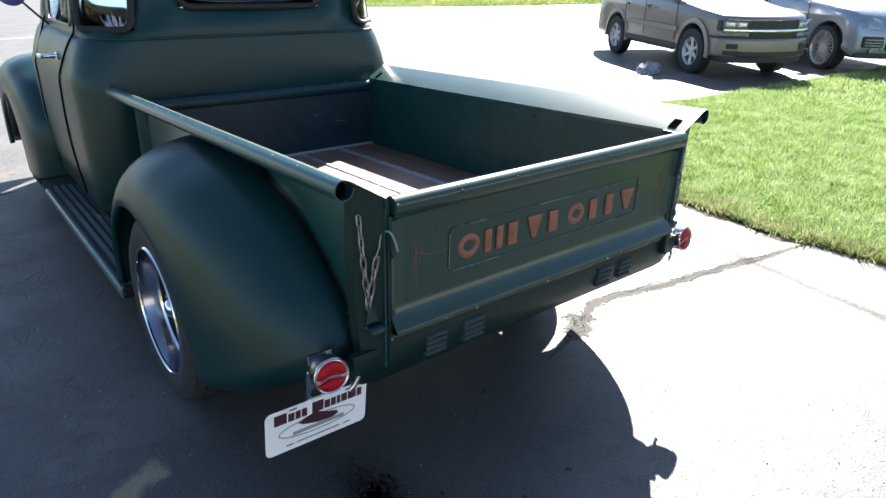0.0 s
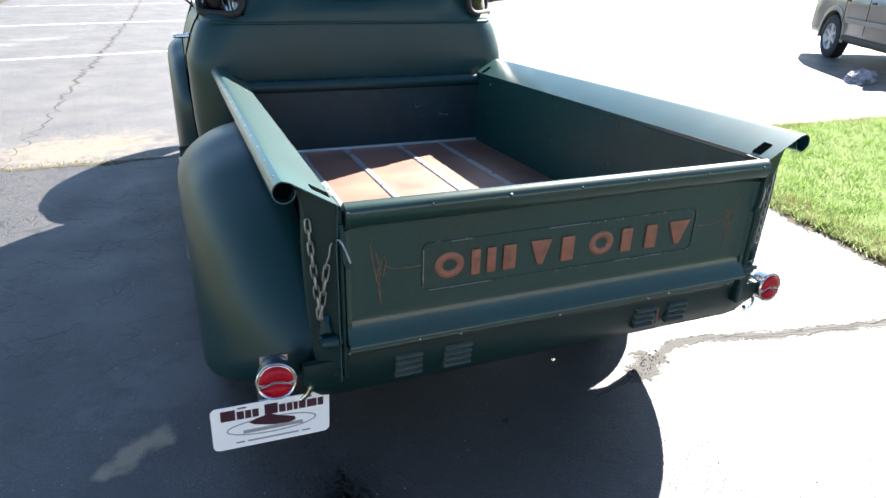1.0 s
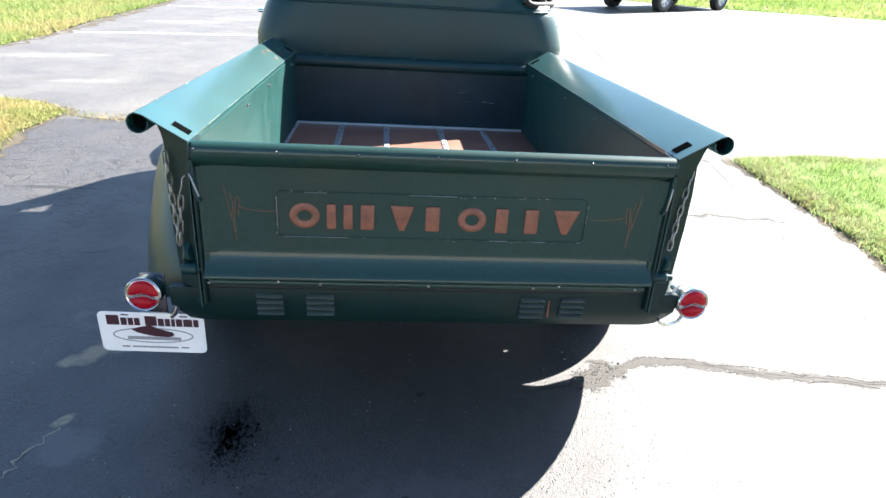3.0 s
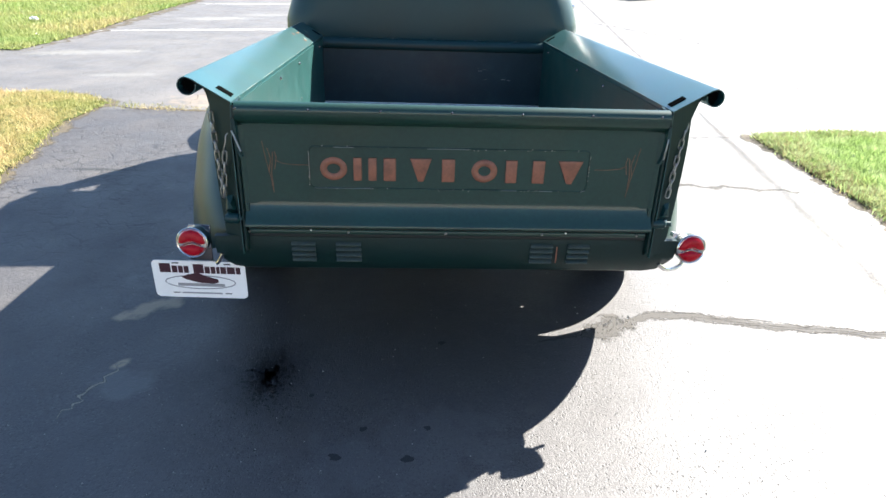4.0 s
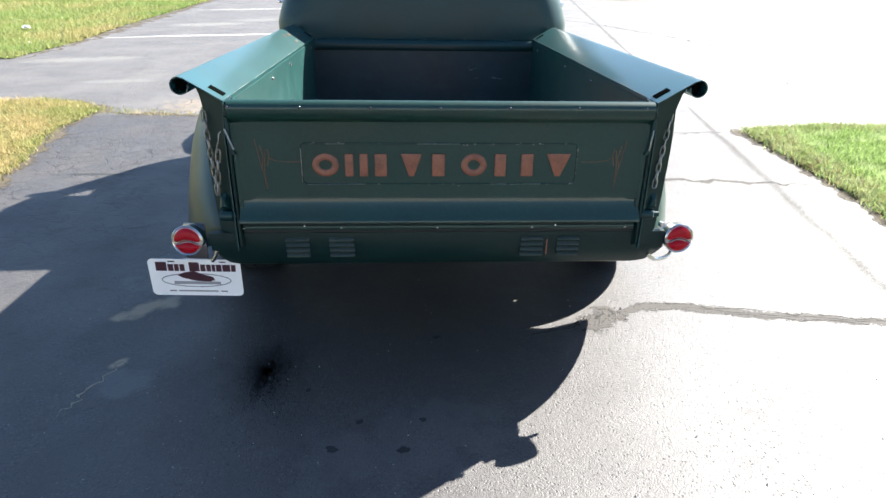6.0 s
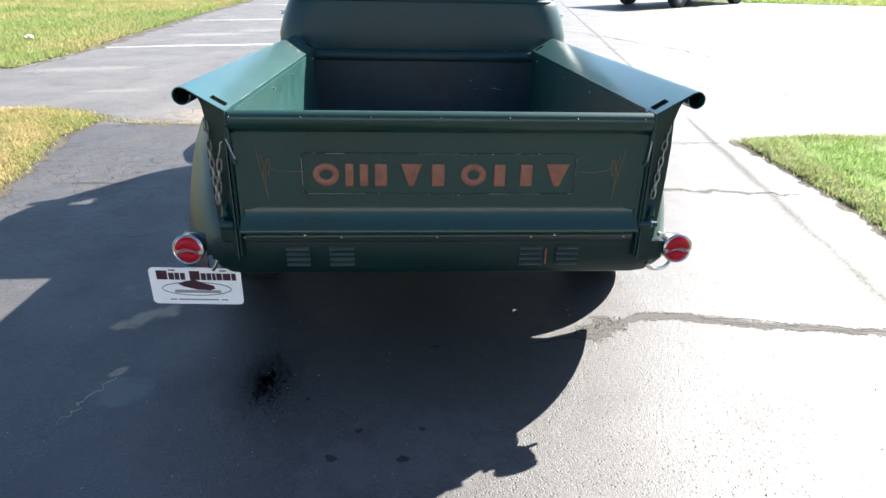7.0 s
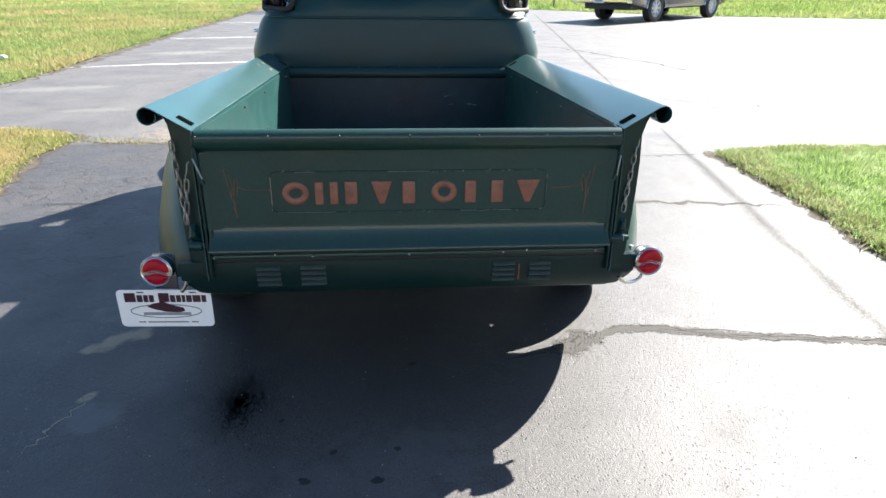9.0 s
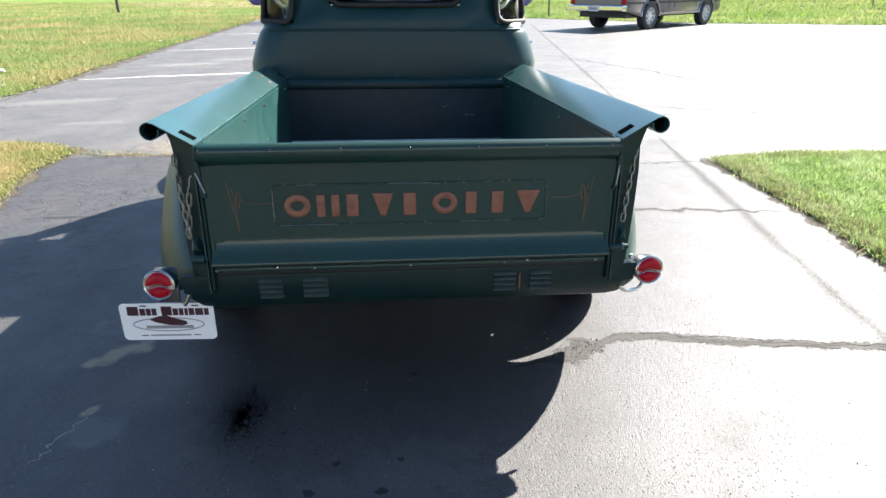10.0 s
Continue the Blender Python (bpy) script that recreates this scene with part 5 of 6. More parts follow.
# ---- roll pan ----
rings = []
for x, lift in ((-0.745, 0.07), (-0.735, 0.03), (-0.70, 0.006), (-0.66, 0.0), (0.66, 0.0), (0.70, 0.006), (0.735, 0.03), (0.745, 0.07)):
    z0 = 0.450 + lift
    rings.append([Vector((x, y, max(z, z0))) for y, z in ((0.022, 0.583), (0.020, 0.56), (0.028, 0.52), (0.046, z0 + 0.014), (0.068, z0), (0.17, z0), (0.17, z0 + 0.004), (0.074, z0 + 0.006), (0.044, 0.583))])
pan = part("roll_pan", loft(rings), SHADEPAINT, truck, "smooth panel under the tailgate", 50)
for x0, x1, lab in ((-0.505, -0.43, 0), (-0.365, -0.285, 0), (0.262, 0.335, 0), (0.385, 0.455, 0)):
    for k in range(4):
        z = 0.497 + 0.0195 * k
        part("louver", loft([[Vector((x, y, zz)) for y, zz in ((0.040 - 0.2 * (z - 0.497), z), (0.017 - 0.10 * (z - 0.497), z + 0.001), (0.015 - 0.10 * (z - 0.497), z + 0.005), (0.020 - 0.12 * (z - 0.497), z + 0.010), (0.034 - 0.15 * (z - 0.497), z + 0.013))] for x in (x0, x0 + 0.006, x1 - 0.006, x1)]), LOUVER, pan, "pressed louver", 50)
part("scrape", box(0.348, 0.352, 0.0205, 0.023, 0.50, 0.56, 0.0), COPPER, pan, "reddish scrape")

# chassis under the bed
for s in (-1, 1):
    part("chassis_rail", box(s * 0.36, s * 0.42, 0.40, 4.6, 0.40, 0.52, 0.006), BLACK, truck)
part("rear_axle", tube([(-0.7, 1.12, 0.33), (0.7, 1.12, 0.33)], 0.045, 12), BLACK, truck, "", 40)
part("axle_housing", turned([(-0.13, 0.05), (-0.08, 0.11), (0.0, 0.14), (0.08, 0.11), (0.13, 0.05)], (0, 1.12, 0.33), "x", 16), BLACK, truck, "", 40)
# tank, gearbox and sump are unseen, added to block light under the truck
part("fuel_tank", box(-0.48, 0.48, 0.52, 0.96, 0.28, 0.55, 0.04), BLACK, truck, "", 40)
part("gearbox", box(-0.22, 0.22, 2.3, 3.5, 0.20, 0.40, 0.05), BLACK, truck, "", 40)
part("engine_sump", box(-0.40, 0.40, 3.5, 4.55, 0.17, 0.50, 0.05), BLACK, truck, "", 40)
part("drive_shaft", tube([(0, 1.2, 0.33), (0, 2.35, 0.31)], 0.035, 10), BLACK, truck, "", 40)
part("exhaust_pipe", tube([(0.3, 3.0, 0.24), (0.3, 1.6, 0.24), (0.5, 0.9, 0.30)], 0.03, 10), STEEL, truck)


# ---- tail lights ----
def tail_light(s, x, y, z):
    hold = new("tail_light")
    hold.parent = truck
    hold.location = (s * x, y, z)
    hold.rotation_euler = (radians(-6), 0, radians(s * 4))
    hold["label"] = "round chrome tail light with red lenses"
    hold.scale = (0.86, 0.86, 0.86)
    part("housing", turned([(0.098, 0.0), (0.096, 0.020), (0.085, 0.036), (0.06, 0.048), (0.03, 0.0555), (0.005, 0.0565), (0.0, 0.0585), (-0.005, 0.0585), (-0.0085, 0.0555), (-0.006, 0.0515), (0.0, 0.050)], (0, 0, 0), "y", 36), LAMPCHROME, hold, "chrome bucket", 40)
    # two red lenses parted by a curved chrome bar
    def lens(top):
        n = 20
        edge = []
        if top:
            edge += [(0.050 * math.cos(radians(-2 + 184 * k / n)), 0.050 * math.sin(radians(-2 + 184 * k / n))) for k in range(n + 1)]
            edge += [(-0.046 + 0.092 * k / 10, -0.010 + 0.014 * math.sin(math.pi * k / 10)) for k in range(1, 10)]
        else:
            edge += [(0.050 * math.cos(radians(200 + 140 * k / n)), 0.050 * math.sin(radians(200 + 140 * k / n))) for k in range(n + 1)]
            edge += [(0.040 - 0.080 * k / 10, -0.020 + 0.014 * math.sin(math.pi * k / 10)) for k in range(1, 10)]
        ctr = Vector((0, -0.010, 0.022 if top else -0.030))
        rings = []
        for f, yy in ((1.0, 0.004), (0.985, -0.007), (0.86, -0.012), (0.4, -0.0155)):
            rings.append([Vector((ctr.x + (px - ctr.x) * f, yy, ctr.z + (pz - ctr.z) * f)) for px, pz in edge])
        return loft(rings)
    part("lens", lens(True), REDLENS, hold, "red upper lens", 50)
    part("lens", lens(False), REDLENS, hold, "red lower lens", 50)
    part("bezel", turned([(0.002, 0.0), (-0.005, 0.0), (-0.006, 0.052), (-0.003, 0.056)], (0, 0, 0), "y", 36), LAMPCHROME, hold, "chrome plate between the lenses", 40)
    part("divider", tube([(-0.040 + 0.080 * k / 12, -0.0045, -0.014 + 0.014 * math.sin(math.pi * k / 12)) for k in range(13)], 0.0036, 6), LAMPCHROME, hold, "", 60)
    run = [(0.004, 0.074, -0.020), (0.010, 0.070, -0.055), (0.009, 0.066, -0.078), (-0.002, 0.060, -0.090), (-0.022, 0.052, -0.097), (-0.052, 0.041, -0.099), (-0.080, 0.027, -0.092), (-0.102, 0.014, -0.078), (-0.118, 0.004, -0.060)]
    if s < 0:
        run = [(0.072, 0.034, -0.092), (0.088, 0.026, -0.075), (0.102, 0.020, -0.045)]
    part("bracket", tube(run, 0.0075, 10), LAMPCHROME, hold, "curved chrome bracket", 60)
    if s < 0:
        part("clip", box(-0.042, 0.042, 0.070, 0.078, -0.095, 0.046, 0.0035), GUNMETAL, hold, "chrome mounting bracket", 40)
    else:
        part("clip", turned([(-0.012, 0.0), (-0.012, 0.010), (0.012, 0.010), (0.012, 0.0)], (-0.060, 0.03, 0.048), "y", 12), CHROME, hold, "small mounting screw", 40)
    return hold


tail_light(-1, 0.815, 0.018, 0.561)
tail_light(1, 0.790, 0.012, 0.561)

# ---- show plate under the tail light ----
plate = part("show_plate", loft([[Vector((u, y, v)) for u, v in round_rect(-0.1525, 0.1525, -0.072, 0.072, 0.017, 0.017)] for y in (-0.001, 0.001)]), PLATE, truck, "white show plate with printed bars")
plate.matrix_basis = pose(-0.829, 0.081, 0.3945, 5, 1.3, -0.5)
part("bracket", box(-0.03, 0.05, 0.002, 0.012, 0.02, 0.16, 0.003), CHROME, plate, "chrome plate bracket")


def inked(name, outline, mat, lift=0.0016, label=""):
    bm = bmesh.new()
    f = bm.faces.new([bm.verts.new((x, -lift, z)) for x, z in outline])
    bmesh.ops.triangulate(bm, faces=[f])
    return part(name, bm, mat, plate, label)


for x0, x1 in ((-0.128, -0.092), (-0.088, -0.070), (-0.067, -0.052), (-0.049, -0.033), (-0.018, 0.016), (0.019, 0.036), (0.039, 0.054), (0.057, 0.068), (0.071, 0.089), (0.092, 0.118), (0.121, 0.136)):
    tall = x1 - x0 > 0.03
    inked("printed_bar", [(x0, 0.026), (x1, 0.026), (x1, 0.061 if tall else 0.053), (x0, 0.061 if tall else 0.053)], MAROON, label="dark maroon printed bar")
ring = [Vector((0.115 * math.cos(a), -0.0014, -0.010 + 0.026 * math.sin(a))) for a in [2 * math.pi * k / 40 for k in range(40)]]
ob = part("printed_oval", tube(ring, 0.0040, 4, True), GREYINK, plate, "grey printed oval")
ob.scale.y = 0.3
inked("printed_shape", [(-0.060, 0.010), (-0.040, 0.020), (-0.005, 0.028), (0.020, 0.016), (0.058, 0.004), (0.062, -0.008), (0.045, -0.014), (0.0, -0.012), (-0.045, 0.000)], MAROON, 0.0022, "maroon printed shape")
inked("printed_bar", [(-0.075, -0.026), (0.080, -0.026), (0.080, -0.014), (-0.075, -0.014)], GREYINK, 0.0019, "grey printed bar")
inked("printed_bar", [(-0.065, -0.056), (0.068, -0.056), (0.068, -0.050), (-0.065, -0.050)], GREYINK, 0.0019, "small grey printed bar")
for x0 in (-0.095, 0.078):
    inked("printed_bar", [(x0, -0.055), (x0 + 0.022, -0.055), (x0 + 0.022, -0.051), (x0, -0.051)], DARKINK, 0.0019, "small dark printed bar")
for x0 in (-0.085, 0.083):
    inked("slot", [(x0, 0.061), (x0 + 0.022, 0.061), (x0 + 0.022, 0.066), (x0, 0.066)], DARKINK, 0.0019, "dark mounting slot")


# ---- other vehicles ----
def side_profile(points, wheels, base, arch):
    """A closed outline (along, up) with round wheel cut-outs along its foot; points run front foot, over the top, to rear foot."""
    out = list(points)
    for wx in sorted(wheels, reverse=True):
        out += [(wx + arch * math.cos(radians(a)), base + (arch) * math.sin(radians(a)) * 1.06) for a in range(0, 181, 12)]
    return out


def bowed(bm, half, bow, cuts=8):
    """Bend a crosswise solid back towards its ends, as a car's nose is bent in plan."""
    for k in range(1, cuts):
        x = -half + 2 * half * k / cuts
        geom = bm.verts[:] + bm.edges[:] + bm.faces[:]
        bmesh.ops.bisect_plane(bm, geom=geom, plane_co=(x, 0, 0), plane_no=(1, 0, 0))
    for v in bm.verts:
        v.co.y -= bow * abs(v.co.x / half) ** 2.4
    return bm


def body_mesh(outline, half, nose, length, round_r=0.06, crown=0.0, bow=0.0):
    """The outline drawn out across the car, with rounded shoulders and a nose that narrows in plan."""
    pts = [Vector(p) for p in outline]
    n = len(pts)
    area = sum(pts[i].x * pts[(i + 1) % n].y - pts[(i + 1) % n].x * pts[i].y for i in range(n))
    sgn = 1 if area > 0 else -1
    norms = []
    for i in range(n):
        d = (pts[(i + 1) % n] - pts[i - 1])
        d = d.normalized() if d.length else Vector((1, 0))
        norms.append(Vector((-d.y, d.x)) * sgn)
    rings = []
    steps = [(-1, r) for r in (1.0, 0.6, 0.25, 0.0)] + [(q, None) for q in (-0.8, -0.6, -0.4, -0.2, 0.0, 0.2, 0.4, 0.6, 0.8)] + [(1, r) for r in (0.0, 0.25, 0.6, 1.0)]
    for side, r in steps:
        if r is None:
            inset, x = 0.0, side * (half - round_r)
        else:
            inset = round_r * (1 - math.sqrt(max(1 - r * r, 0)))
            x = side * (half - round_r + round_r * r)
        ring = []
        for p, q in zip(pts, norms):
            v = p + q * inset
            k = 1 - nose * max(0, 1 - v.x / 0.9) ** 2 - nose * 0.7 * max(0, 1 - (length - v.x) / 0.6) ** 2
            high = max(0.0, v.y - 0.75)
            if v.x < 0.5:
                v.x += bow * abs(x / half) ** 2.4 * (1 - v.x / 0.5)
            ring.append(Vector((x * k * (1 - crown * high), -v.x, v.y)))
        rings.append(ring)
    return loft(rings)


def car_wheel(parent, x, y, r, width, rim_r, spokes, mat, dish=0.02, twin=False):
    s = 1 if x > 0 else -1
    hub = new("wheel")
    hub.parent = parent
    hub.location = (x, y, r)
    w = width / 2
    part("tyre", turned([(-w * 0.9, rim_r), (-w, rim_r + 0.02), (-w, r - 0.05), (-w * 0.8, r), (w * 0.8, r), (w, r - 0.05), (w, rim_r + 0.02), (w * 0.9, rim_r)], seg=36), TYRE, hub, "", 40)
    part("rim", turned([(s * w * 0.92, rim_r + 0.008), (s * w * 0.98, rim_r), (s * w * 0.8, rim_r - 0.016), (s * w * 0.2, rim_r - 0.03)], seg=36), mat, hub, "", 40)
    part("brake_disc", turned([(s * w * 0.1, rim_r - 0.03), (s * w * 0.1, 0.0)], seg=24), PLASTIC, hub)
    for k in range(spokes):
        a = 2 * math.pi * k / spokes
        for off in ((-0.10, 0.10) if twin else (0.0,)):
            hw = 0.010 if twin else 0.032
            rings = []
            for q, f, xx in ((0.04, 1.3, 0.75), (rim_r * 0.6, 0.9, 0.78), (rim_r - 0.01, 1.1, 0.82)):
                c = off * q * 1.2
                rings.append([Vector((s * w * (xx - 0.2), c - hw * f, q)), Vector((s * w * xx, c - hw * f * 0.6, q)), Vector((s * w * xx, c + hw * f * 0.6, q)), Vector((s * w * (xx - 0.2), c + hw * f, q))])
            bm = loft(rings)
            bmesh.ops.rotate(bm, verts=bm.verts, matrix=Matrix.Rotation(a, 3, "X"))
            part("spoke", bm, mat, hub, "", 30)
    part("hub_cap", turned([(s * w * 0.5, 0.06), (s * w * 0.8, 0.05), (s * w * 0.85, 0.0)], seg=20), mat, hub, "", 40)


def greenhouse(parent, lower, upper, z0, z1, half0, half1, glass_mat, paint, pillars):
    """Glass house: a glazed band with a painted roof and pillars. lower, upper: (front, rear) along the car."""
    def ring(y0, y1, w, z, r=0.12):
        out = []
        for cx, cy, a in ((w - r, -y1 + r, -90), (w - r, -y0 - r, 0), (-w + r, -y0 - r, 90), (-w + r, -y1 + r, 180)):
            out += [Vector((cx + r * math.cos(radians(a + 30 * k)), cy + r * math.sin(radians(a + 30 * k)), z)) for k in range(4)]
        return out
    part("windows", loft([ring(lower[0], lower[1], half0, z0), ring(upper[0], upper[1], half1, z1)]), glass_mat, parent, "dark tinted windows", 30)
    e = 0.012
    part("roof", loft([ring(upper[0] - e, upper[1] + e, half1 + e, z1 - 0.02), ring(upper[0] - e, upper[1] + e, half1 + e, z1 + 0.02), ring(upper[0] + 0.1, upper[1] - 0.08, half1 - 0.08, z1 + 0.07)]), paint, parent, "", 40)
    for yl, yu, wd in pillars:
        for s in (-1, 1):
            part("pillar", loft([[Vector((s * (half0 + 0.004), -yl - wd, z0)), Vector((s * (half0 + 0.006), -yl + wd, z0)), Vector((s * (half0 - 0.06), -yl + wd, z0)), Vector((s * (half0 - 0.06), -yl - wd, z0))],
                                 [Vector((s * (half1 + 0.004), -yu - wd, z1)), Vector((s * (half1 + 0.006), -yu + wd, z1)), Vector((s * (half1 - 0.06), -yu + wd, z1)), Vector((s * (half1 - 0.06), -yu - wd, z1))]]), paint, parent)


def door_lines(parent, half, stations, z0, z1):
    for y in stations:
        for s in (-1, 1):
            part("door_gap", tube([(s * half, -y, z0), (s * half, -y, z1)], 0.006, 5), HOLE, parent)


def flare(s, y, z, r0, r1):
    """A broad pressed flare round a wheel opening."""
    rings = []
    for a in range(-6, 187, 8):
        c, sn = math.cos(radians(a)), math.sin(radians(a)) * 1.05
        rings.append([Vector((s * x, y + r * c, z + r * sn)) for x, r in ((0.90, r0), (0.938, r0), (0.945, r0 + 0.008), (0.944, r0 + 0.030), (0.934, r1), (0.90, r1))])
    return loft(rings)


# pewter SUV, front wheel side towards the drive
suv = thing("suv", "pewter sport utility vehicle with chrome grille bar, parked", "car")
SL = 4.85
top_line = [(0.10, 0.36), (0.02, 0.42), (0.0, 0.55), (0.01, 0.66), (0.0, 0.70), (0.01, 0.91), (0.04, 0.965), (0.10, 0.99), (0.20, 1.002), (0.35, 1.018), (0.85, 1.065), (1.30, 1.125), (1.45, 1.165), (4.70, 1.17), (4.80, 1.08), (4.84, 0.7), (4.84, 0.46), (4.74, 0.38)]
part("body", body_mesh(side_profile(top_line, (0.94, 3.81), 0.37, 0.43), 0.93, 0.08, SL, 0.07, 0.06, 0.28), PEWTER, suv, "pewter metallic body", 40)
part("underbody", box(-0.80, 0.80, -4.6, -0.2, 0.30, 0.60), PLASTIC, suv)
greenhouse(suv, (1.50, 4.74), (2.25, 4.50), 1.165, 1.70, 0.88, 0.72, CARGLASS, PEWTER, ((1.60, 2.30, 0.05), (2.62, 2.75, 0.06), (3.55, 3.58, 0.05), (4.55, 4.42, 0.12)))
door_lines(suv, 0.951, (1.48, 2.62, 3.42), 0.52, 1.15)
for wy in (0.94, 3.81):
    for s in (-1, 1):
        car_wheel(suv, s * 0.82, -wy, 0.37, 0.25, 0.225, 6, WHEELSILVER)
        part("arch_flare", flare(s, -wy, 0.37, 0.432, 0.515), PEWTER, suv, "", 40)
for s in (-1, 1):
    part("side_moulding", box(s * 0.945, s * 0.968, -3.32, -1.42, 0.66, 0.74, 0.008), PEWTER, suv)
    part("sill", box(s * 0.90, s * 0.96, -3.34, -1.40, 0.36, 0.45, 0.015), PLASTIC, suv)
    for y in (2.45, 3.30):
        part("door_handle", box(s * 0.945, s * 0.975, -y - 0.09, -y + 0.03, 1.00, 1.04, 0.008), PLASTIC, suv)
    part("side_mirror", box(s * 0.93, s * 1.13, -1.86, -1.74, 1.16, 1.32, 0.04, seg=3), PLASTIC, suv, "black door mirror", 40)
    part("headlamp", bowed(box(s * 0.50, s * 0.85, -0.10, 0.015, 0.805, 0.915, 0.02), 0.92, 0.27), LAMPGLASS, suv, "clear headlamp", 30)
    part("lamp_bezel", bowed(box(s * 0.43, s * 0.88, -0.12, 0.004, 0.76, 0.922, 0.02), 0.92, 0.27), PLASTIC, suv)
    part("marker_lamp", bowed(box(s * 0.50, s * 0.85, -0.10, 0.017, 0.685, 0.725, 0.012), 0.92, 0.27), LAMPGLASS, suv)
    part("fog_lamp", bowed(box(s * 0.62, s * 0.78, -0.08, 0.052, 0.49, 0.57, 0.012), 0.92, 0.27), PLASTIC, suv)
part("bumper_gap", bowed(box(-0.91, 0.91, -0.24, 0.028, 0.652, 0.676, 0.004), 0.93, 0.29), PLASTIC, suv, "dark gap over the bumper")
part("hood_gap", bowed(box(-0.80, 0.80, -0.10, 0.008, 0.922, 0.934, 0.003), 0.92, 0.27), PLASTIC, suv, "dark gap under the hood")
for s in (-1, 1):
    for x in (0.52, 0.69):
        part("reflector", bowed(box(min(s * x, s * (x + 0.13)), max(s * x, s * (x + 0.13)), -0.02, 0.022, 0.822, 0.900, 0.018, seg=3), 0.92, 0.27), LAMPCHROME, suv, "bright lamp reflector", 50)
    part("lower_pocket", bowed(box(min(s * 0.58, s * 0.82), max(s * 0.58, s * 0.82), -0.10, 0.048, 0.395, 0.465, 0.012), 0.93, 0.30), PLASTIC, suv, "dark bumper pocket")
part("grille", bowed(box(-0.44, 0.44, -0.08, 0.010, 0.66, 0.915, 0.012), 0.92, 0.27), PLASTIC, suv, "black grille")
part("grille_bar", bowed(box(-0.84, 0.84, -0.06, 0.030, 0.748, 0.800, 0.022, seg=4), 0.92, 0.27), CHROME, suv, "chrome grille bar", 60)
part("bumper", bowed(box(-0.90, 0.90, -0.22, 0.045, 0.36, 0.66, 0.05, seg=3), 0.93, 0.30), PEWTER, suv, "painted front bumper", 40)
part("bumper_slot", bowed(box(-0.62, 0.62, -0.1, 0.052, 0.375, 0.455, 0.01), 0.93, 0.30), PLASTIC, suv, "dark lower intake")
part("air_dam", bowed(box(-0.82, 0.82, -0.25, 0.0, 0.27, 0.37, 0.02), 0.93, 0.30), PLASTIC, suv)
suv.matrix_world = pose(8.64, 3.46, 0, 0, 0, 153) @ Matrix.Diagonal((0.85, 0.92, 0.92, 1))

# blue-grey SUV beside it
suv2 = thing("suv", "blue-grey sport utility vehicle with mesh alloy wheels", "car")
top_line = [(0.14, 0.28), (0.04, 0.33), (0.0, 0.45), (0.0, 0.60), (0.03, 0.74), (0.12, 0.88), (0.35, 1.0), (0.9, 1.07), (1.40, 1.12), (1.5, 1.13), (4.55, 1.16), (4.70, 1.05), (4.78, 0.7), (4.76, 0.45), (4.66, 0.34)]
part("body", body_mesh(side_profile(top_line, (0.92, 3.78), 0.365, 0.41), 0.95, 0.08, 4.78, 0.10, 0.12, 0.24), BLUEGREY, suv2, "blue-grey metallic body", 40)
part("underbody", box(-0.80, 0.80, -4.5, -0.25, 0.28, 0.60), PLASTIC, suv2)
greenhouse(suv2, (1.45, 4.62), (2.3, 4.2), 1.12, 1.64, 0.85, 0.66, CARGLASS, BLUEGREY, ((1.58, 2.36, 0.05), (2.62, 2.75, 0.05), (3.55, 3.58, 0.05), (4.4, 4.1, 0.14)))
door_lines(suv2, 0.951, (1.45, 2.62, 3.4), 0.45, 1.08)
for wy in (0.92, 3.78):
    for s in (-1, 1):
        car_wheel(suv2, s * 0.83, -wy, 0.365, 0.26, 0.285, 12, WHEELSILVER, twin=True)
for s in (-1, 1):
    rings = []
    for f, d in ((1.0, 0.0), (0.9, 0.03), (0.5, 0.05)):
        rings.append([Vector((s * (0.67 + 0.14 * f * math.cos(a) + 0.04 * math.sin(a) * f), -0.22 + d - 0.10 * math.sin(a) * f - 0.10 * math.cos(a) * f, 0.82 + 0.10 * f * math.sin(a))) for a in [2 * math.pi * k / 20 for k in range(20)]])
    part("headlamp", loft(rings), CLEARLAMP, suv2, "rounded clear headlamp", 50)
    part("side_intake", bowed(box(s * 0.50, s * 0.80, -0.2, 0.012, 0.44, 0.62, 0.03), 0.95, 0.24), PLASTIC, suv2, "black side intake")
    for k in range(3):
        part("intake_slat", bowed(box(s * 0.52, s * 0.78, -0.2, 0.020, 0.47 + 0.045 * k, 0.485 + 0.045 * k, 0.004), 0.95, 0.24), BLUEGREY, suv2)
    part("fog_lamp", turned([(-0.05, 0.04), (0.01, 0.04), (0.015, 0.0)], (s * 0.66, -0.11, 0.39), "y", 16), LAMPGLASS, suv2)
    part("side_mirror", box(s * 0.92, s * 1.12, -1.75, -1.63, 1.10, 1.26, 0.05, seg=3), BLUEGREY, suv2, "", 40)
    part("door_handle", box(s * 0.945, s * 0.972, -2.55, -2.38, 0.92, 0.96, 0.008), BLUEGREY, suv2)
part("centre_intake", box(-0.46, 0.46, -0.2, 0.006, 0.40, 0.60, 0.03), PLASTIC, suv2, "black centre intake")
part("skid_plate", bowed(box(-0.85, 0.85, -0.3, 0.0, 0.27, 0.35, 0.02), 0.95, 0.24), PLASTIC, suv2)
suv2.matrix_world = pose(11.0, 2.36, 0, 0, 0, 150) @ Matrix.Scale(0.95, 4)

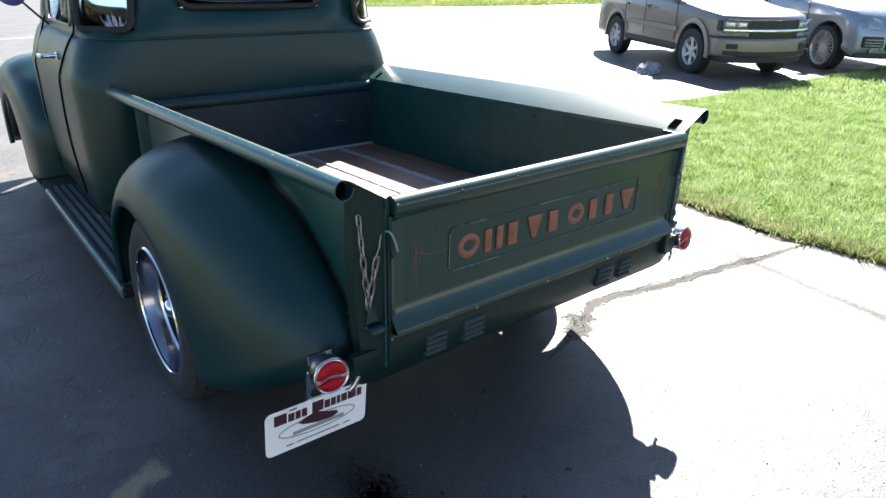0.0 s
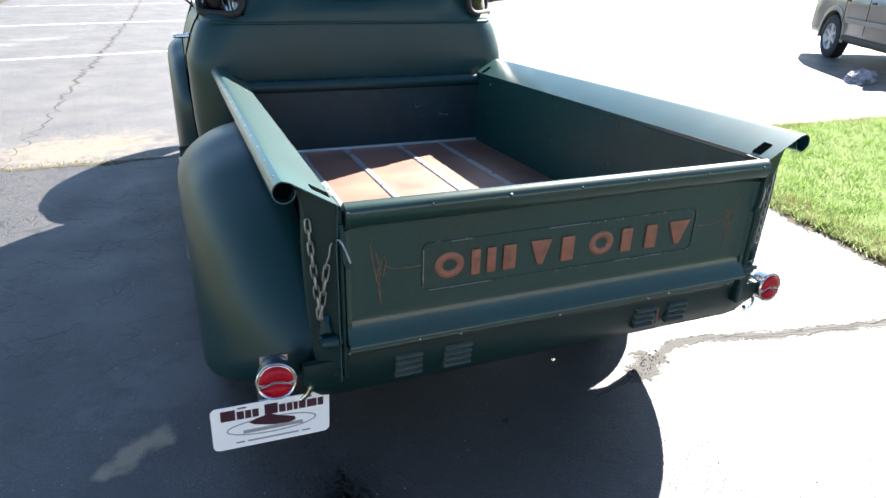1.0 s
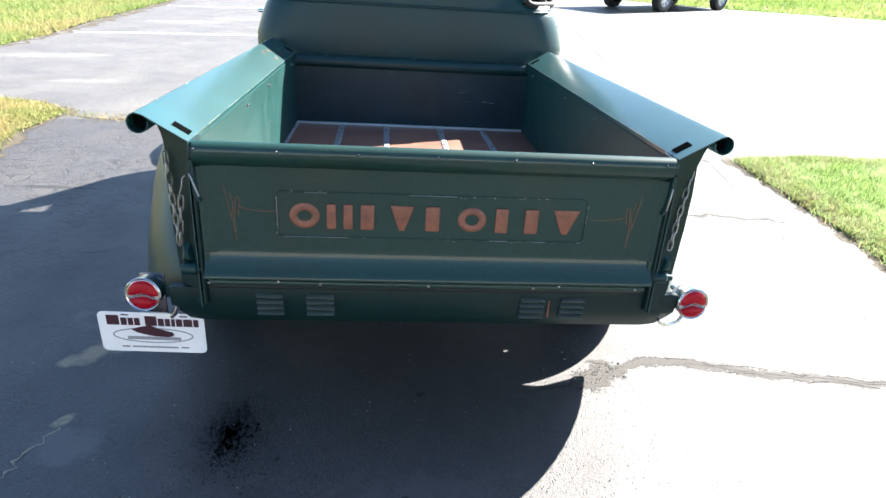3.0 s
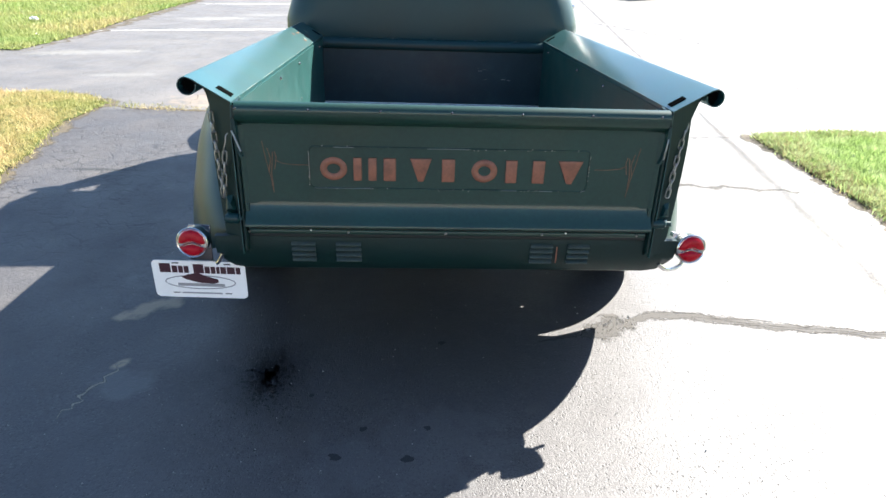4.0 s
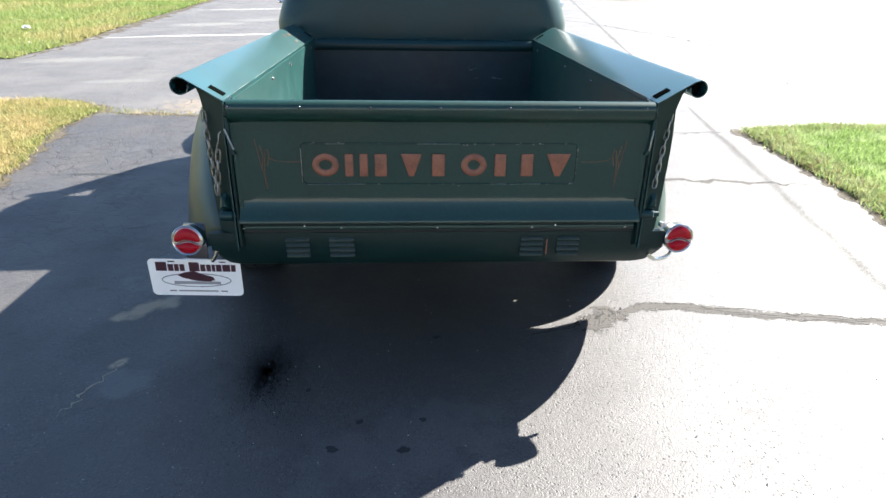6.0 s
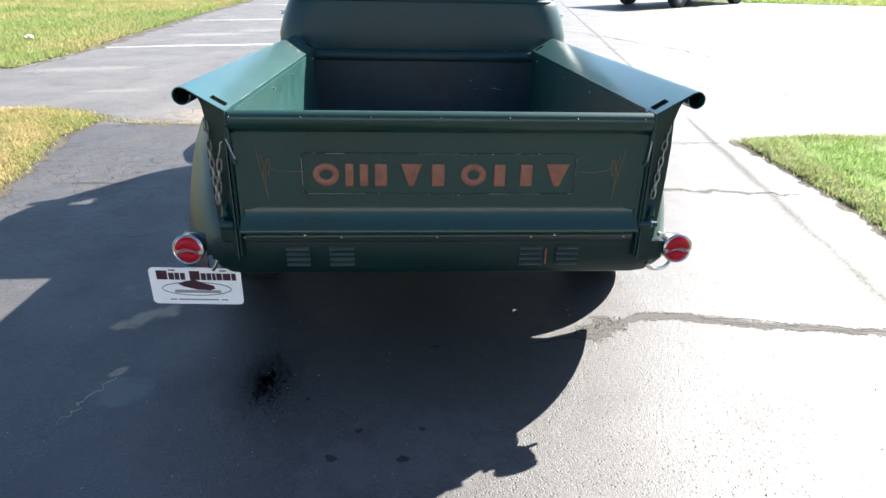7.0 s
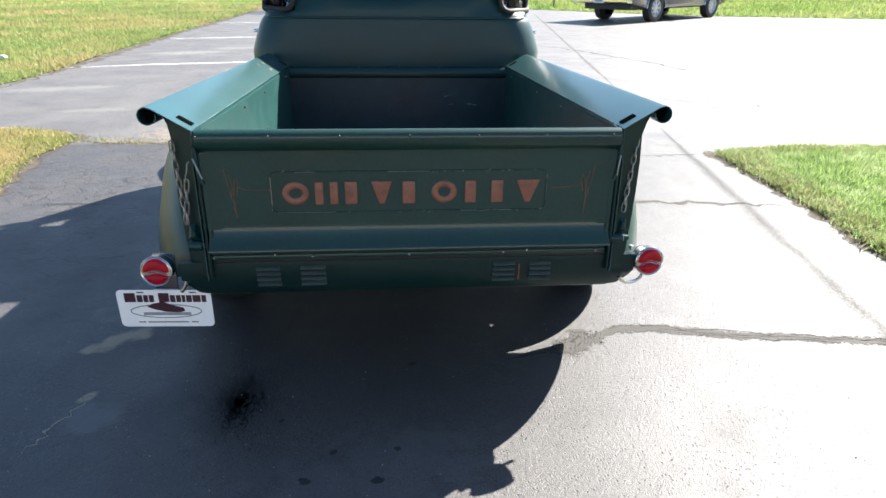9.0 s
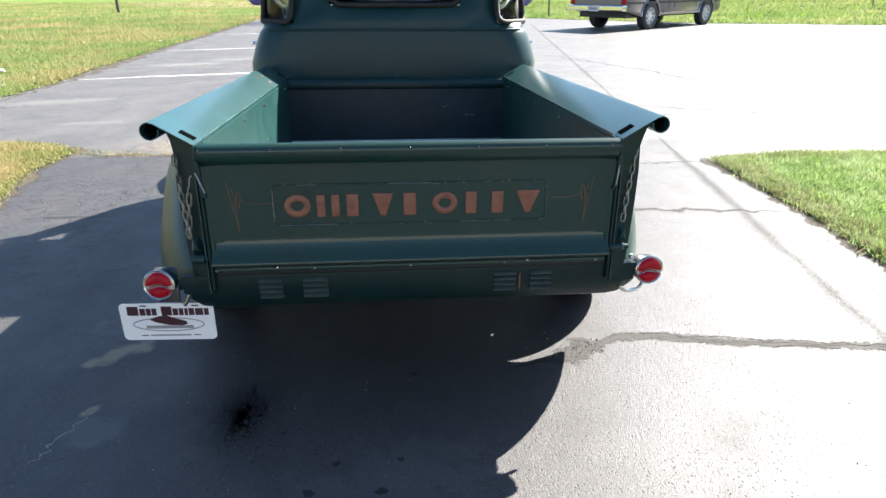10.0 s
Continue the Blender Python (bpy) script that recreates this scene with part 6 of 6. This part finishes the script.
# taupe pickup at the far side of the car park
pk = thing("pickup_truck", "small taupe pickup truck with two-tone body, parked", "pickup truck")
top_line = [(0.12, 0.36), (0.02, 0.42), (0.0, 0.75), (0.06, 0.92), (1.2, 0.98), (1.35, 1.0), (2.75, 1.0), (2.78, 1.0), (4.66, 1.0), (4.70, 0.95), (4.70, 0.52), (4.64, 0.46)]
part("body", body_mesh(side_profile(top_line, (0.85, 3.60), 0.33, 0.40), 0.84, 0.06, 4.7, 0.05), TAUPE, pk, "taupe body", 40)
part("underbody", box(-0.7, 0.7, -4.5, -0.25, 0.30, 0.58), PLASTIC, pk)
greenhouse(pk, (1.38, 2.80), (1.95, 2.68), 1.0, 1.52, 0.80, 0.66, CARGLASS, TAUPE, ((1.45, 2.0, 0.05), (2.72, 2.62, 0.08)))
door_lines(pk, 0.841, (1.45, 2.55, 2.80), 0.5, 0.98)
part("bed_cover", box(-0.78, 0.78, -4.62, -2.85, 0.985, 1.004, 0.004), PLASTIC, pk, "dark bed cover")
part("tailgate", box(-0.70, 0.70, -4.715, -4.69, 0.60, 0.985, 0.012), TAUPE, pk)
part("tailgate_band", box(-0.66, 0.66, -4.722, -4.70, 0.83, 0.93, 0.006), PLATE, pk, "pale tailgate band")
part("rear_bumper", box(-0.84, 0.84, -4.86, -4.66, 0.47, 0.60, 0.025), CHROME, pk, "chrome step bumper")
part("number_plate", box(-0.16, 0.16, -4.875, -4.858, 0.46, 0.60, 0.004), LITTER, pk, "pale number plate")
part("plate_bars", box(-0.11, 0.11, -4.879, -4.872, 0.50, 0.55, 0.0), GREYINK, pk)
for s in (-1, 1):
    part("rear_lamp", box(s * 0.71, s * 0.835, -4.715, -4.66, 0.62, 0.92, 0.01), REDLENS, pk, "red rear lamp")
    part("stripe", box(s * 0.835, s * 0.8455, -4.6, -0.2, 0.62, 0.68, 0.003), PLASTIC, pk, "dark side stripe")
    part("side_mirror", box(s * 0.83, s * 0.99, -1.66, -1.56, 1.0, 1.14, 0.03), PLASTIC, pk)
    for wy in (0.85, 3.60):
        car_wheel(pk, s * 0.74, -wy, 0.33, 0.22, 0.20, 8, WHEELSILVER)
        part("arch_trim", tube([(s * 0.842, -(wy + 0.405 * math.cos(radians(a))), 0.33 + 0.425 * math.sin(radians(a))) for a in range(0, 181, 15)], 0.012, 6), CHROME, pk, "bright arch trim", 60)
pk.matrix_world = pose(11.91, 23.24, 0, 0, 0, -54.7) @ Matrix.Scale(1.28, 4)

# ---- small things outdoors ----
rnd = random.Random(14)
bm = bmesh.new()
bmesh.ops.create_icosphere(bm, subdivisions=4, radius=1)
for v in bm.verts:
    f = 1 + 0.34 * noise.noise(v.co * 2.1) + 0.34 * abs(noise.noise(v.co * 5.2)) - 0.22 * abs(noise.noise(v.co * 11.0))
    v.co = Vector((v.co.x * 0.27 * f, v.co.y * 0.16 * f, max(v.co.z, -0.3) * 0.125 * f + 0.035))
rag = part("cloth_bundle", bm, RAG, None, "", 60)
rag.matrix_world = pose(7.86, 4.98, 0, 0, 0, 20)
tagged(rag, "crumpled grey cloth bundle lying on the asphalt", "cloth")


def litter(x, y, size, seed):
    r = random.Random(seed)
    bm = bmesh.new()
    bmesh.ops.create_icosphere(bm, subdivisions=2, radius=1)
    for v in bm.verts:
        v.co = Vector((v.co.x * size * r.uniform(0.7, 1.2), v.co.y * size * 0.6 * r.uniform(0.7, 1.2), (v.co.z + 0.7) * size * 0.4 * r.uniform(0.6, 1.2)))
    ob = part("litter", bm, LITTER, None, "", None)
    ob.matrix_world = pose(x, y, 0.02, 0, 0, r.uniform(0, 180))
    return tagged(ob, "scrap of white litter lying in the grass", "litter", "litter in the grass")


litter(-6.9, 10.9, 0.12, 1)
litter(-5.9, 9.0, 0.05, 2)
litter(-6.1, 17.6, 0.08, 3)


def field_post(x, y, h, r, label):
    base = thing("field_post", label, "post", pose(x, y, 0))
    part("shaft", tube([(0, 0, 0), (0, 0, h)], r, 10), GALV, base)
    part("cap", turned([(h, r * 1.2), (h + 0.03, r), (h + 0.04, 0)], (0, 0, 0), "z", 10), GALV, base)
    return base


field_post(-15.0, 40.0, 2.2, 0.09, "dark wooden post standing in the grass")
field_post(7.6, 28.4, 1.4, 0.035, "thin dark metal post at the field's edge")
sign = thing("low_sign", "low bent metal frame standing in the far grass", "sign frame", pose(26.5, 33.0, 0))
part("leg", tube([(0, 0, 0), (0, 0, 0.8)], 0.04, 8), GALV, sign)
part("leg", tube([(1.2, 0, 0.0), (1.32, 0, 0.25), (1.3, 0, 0.6), (1.2, 0, 0.9)], 0.04, 8), GALV, sign)
part("top_rail", tube([(0, 0, 0.85), (1.2, 0, 0.88)], 0.04, 8), GALV, sign)
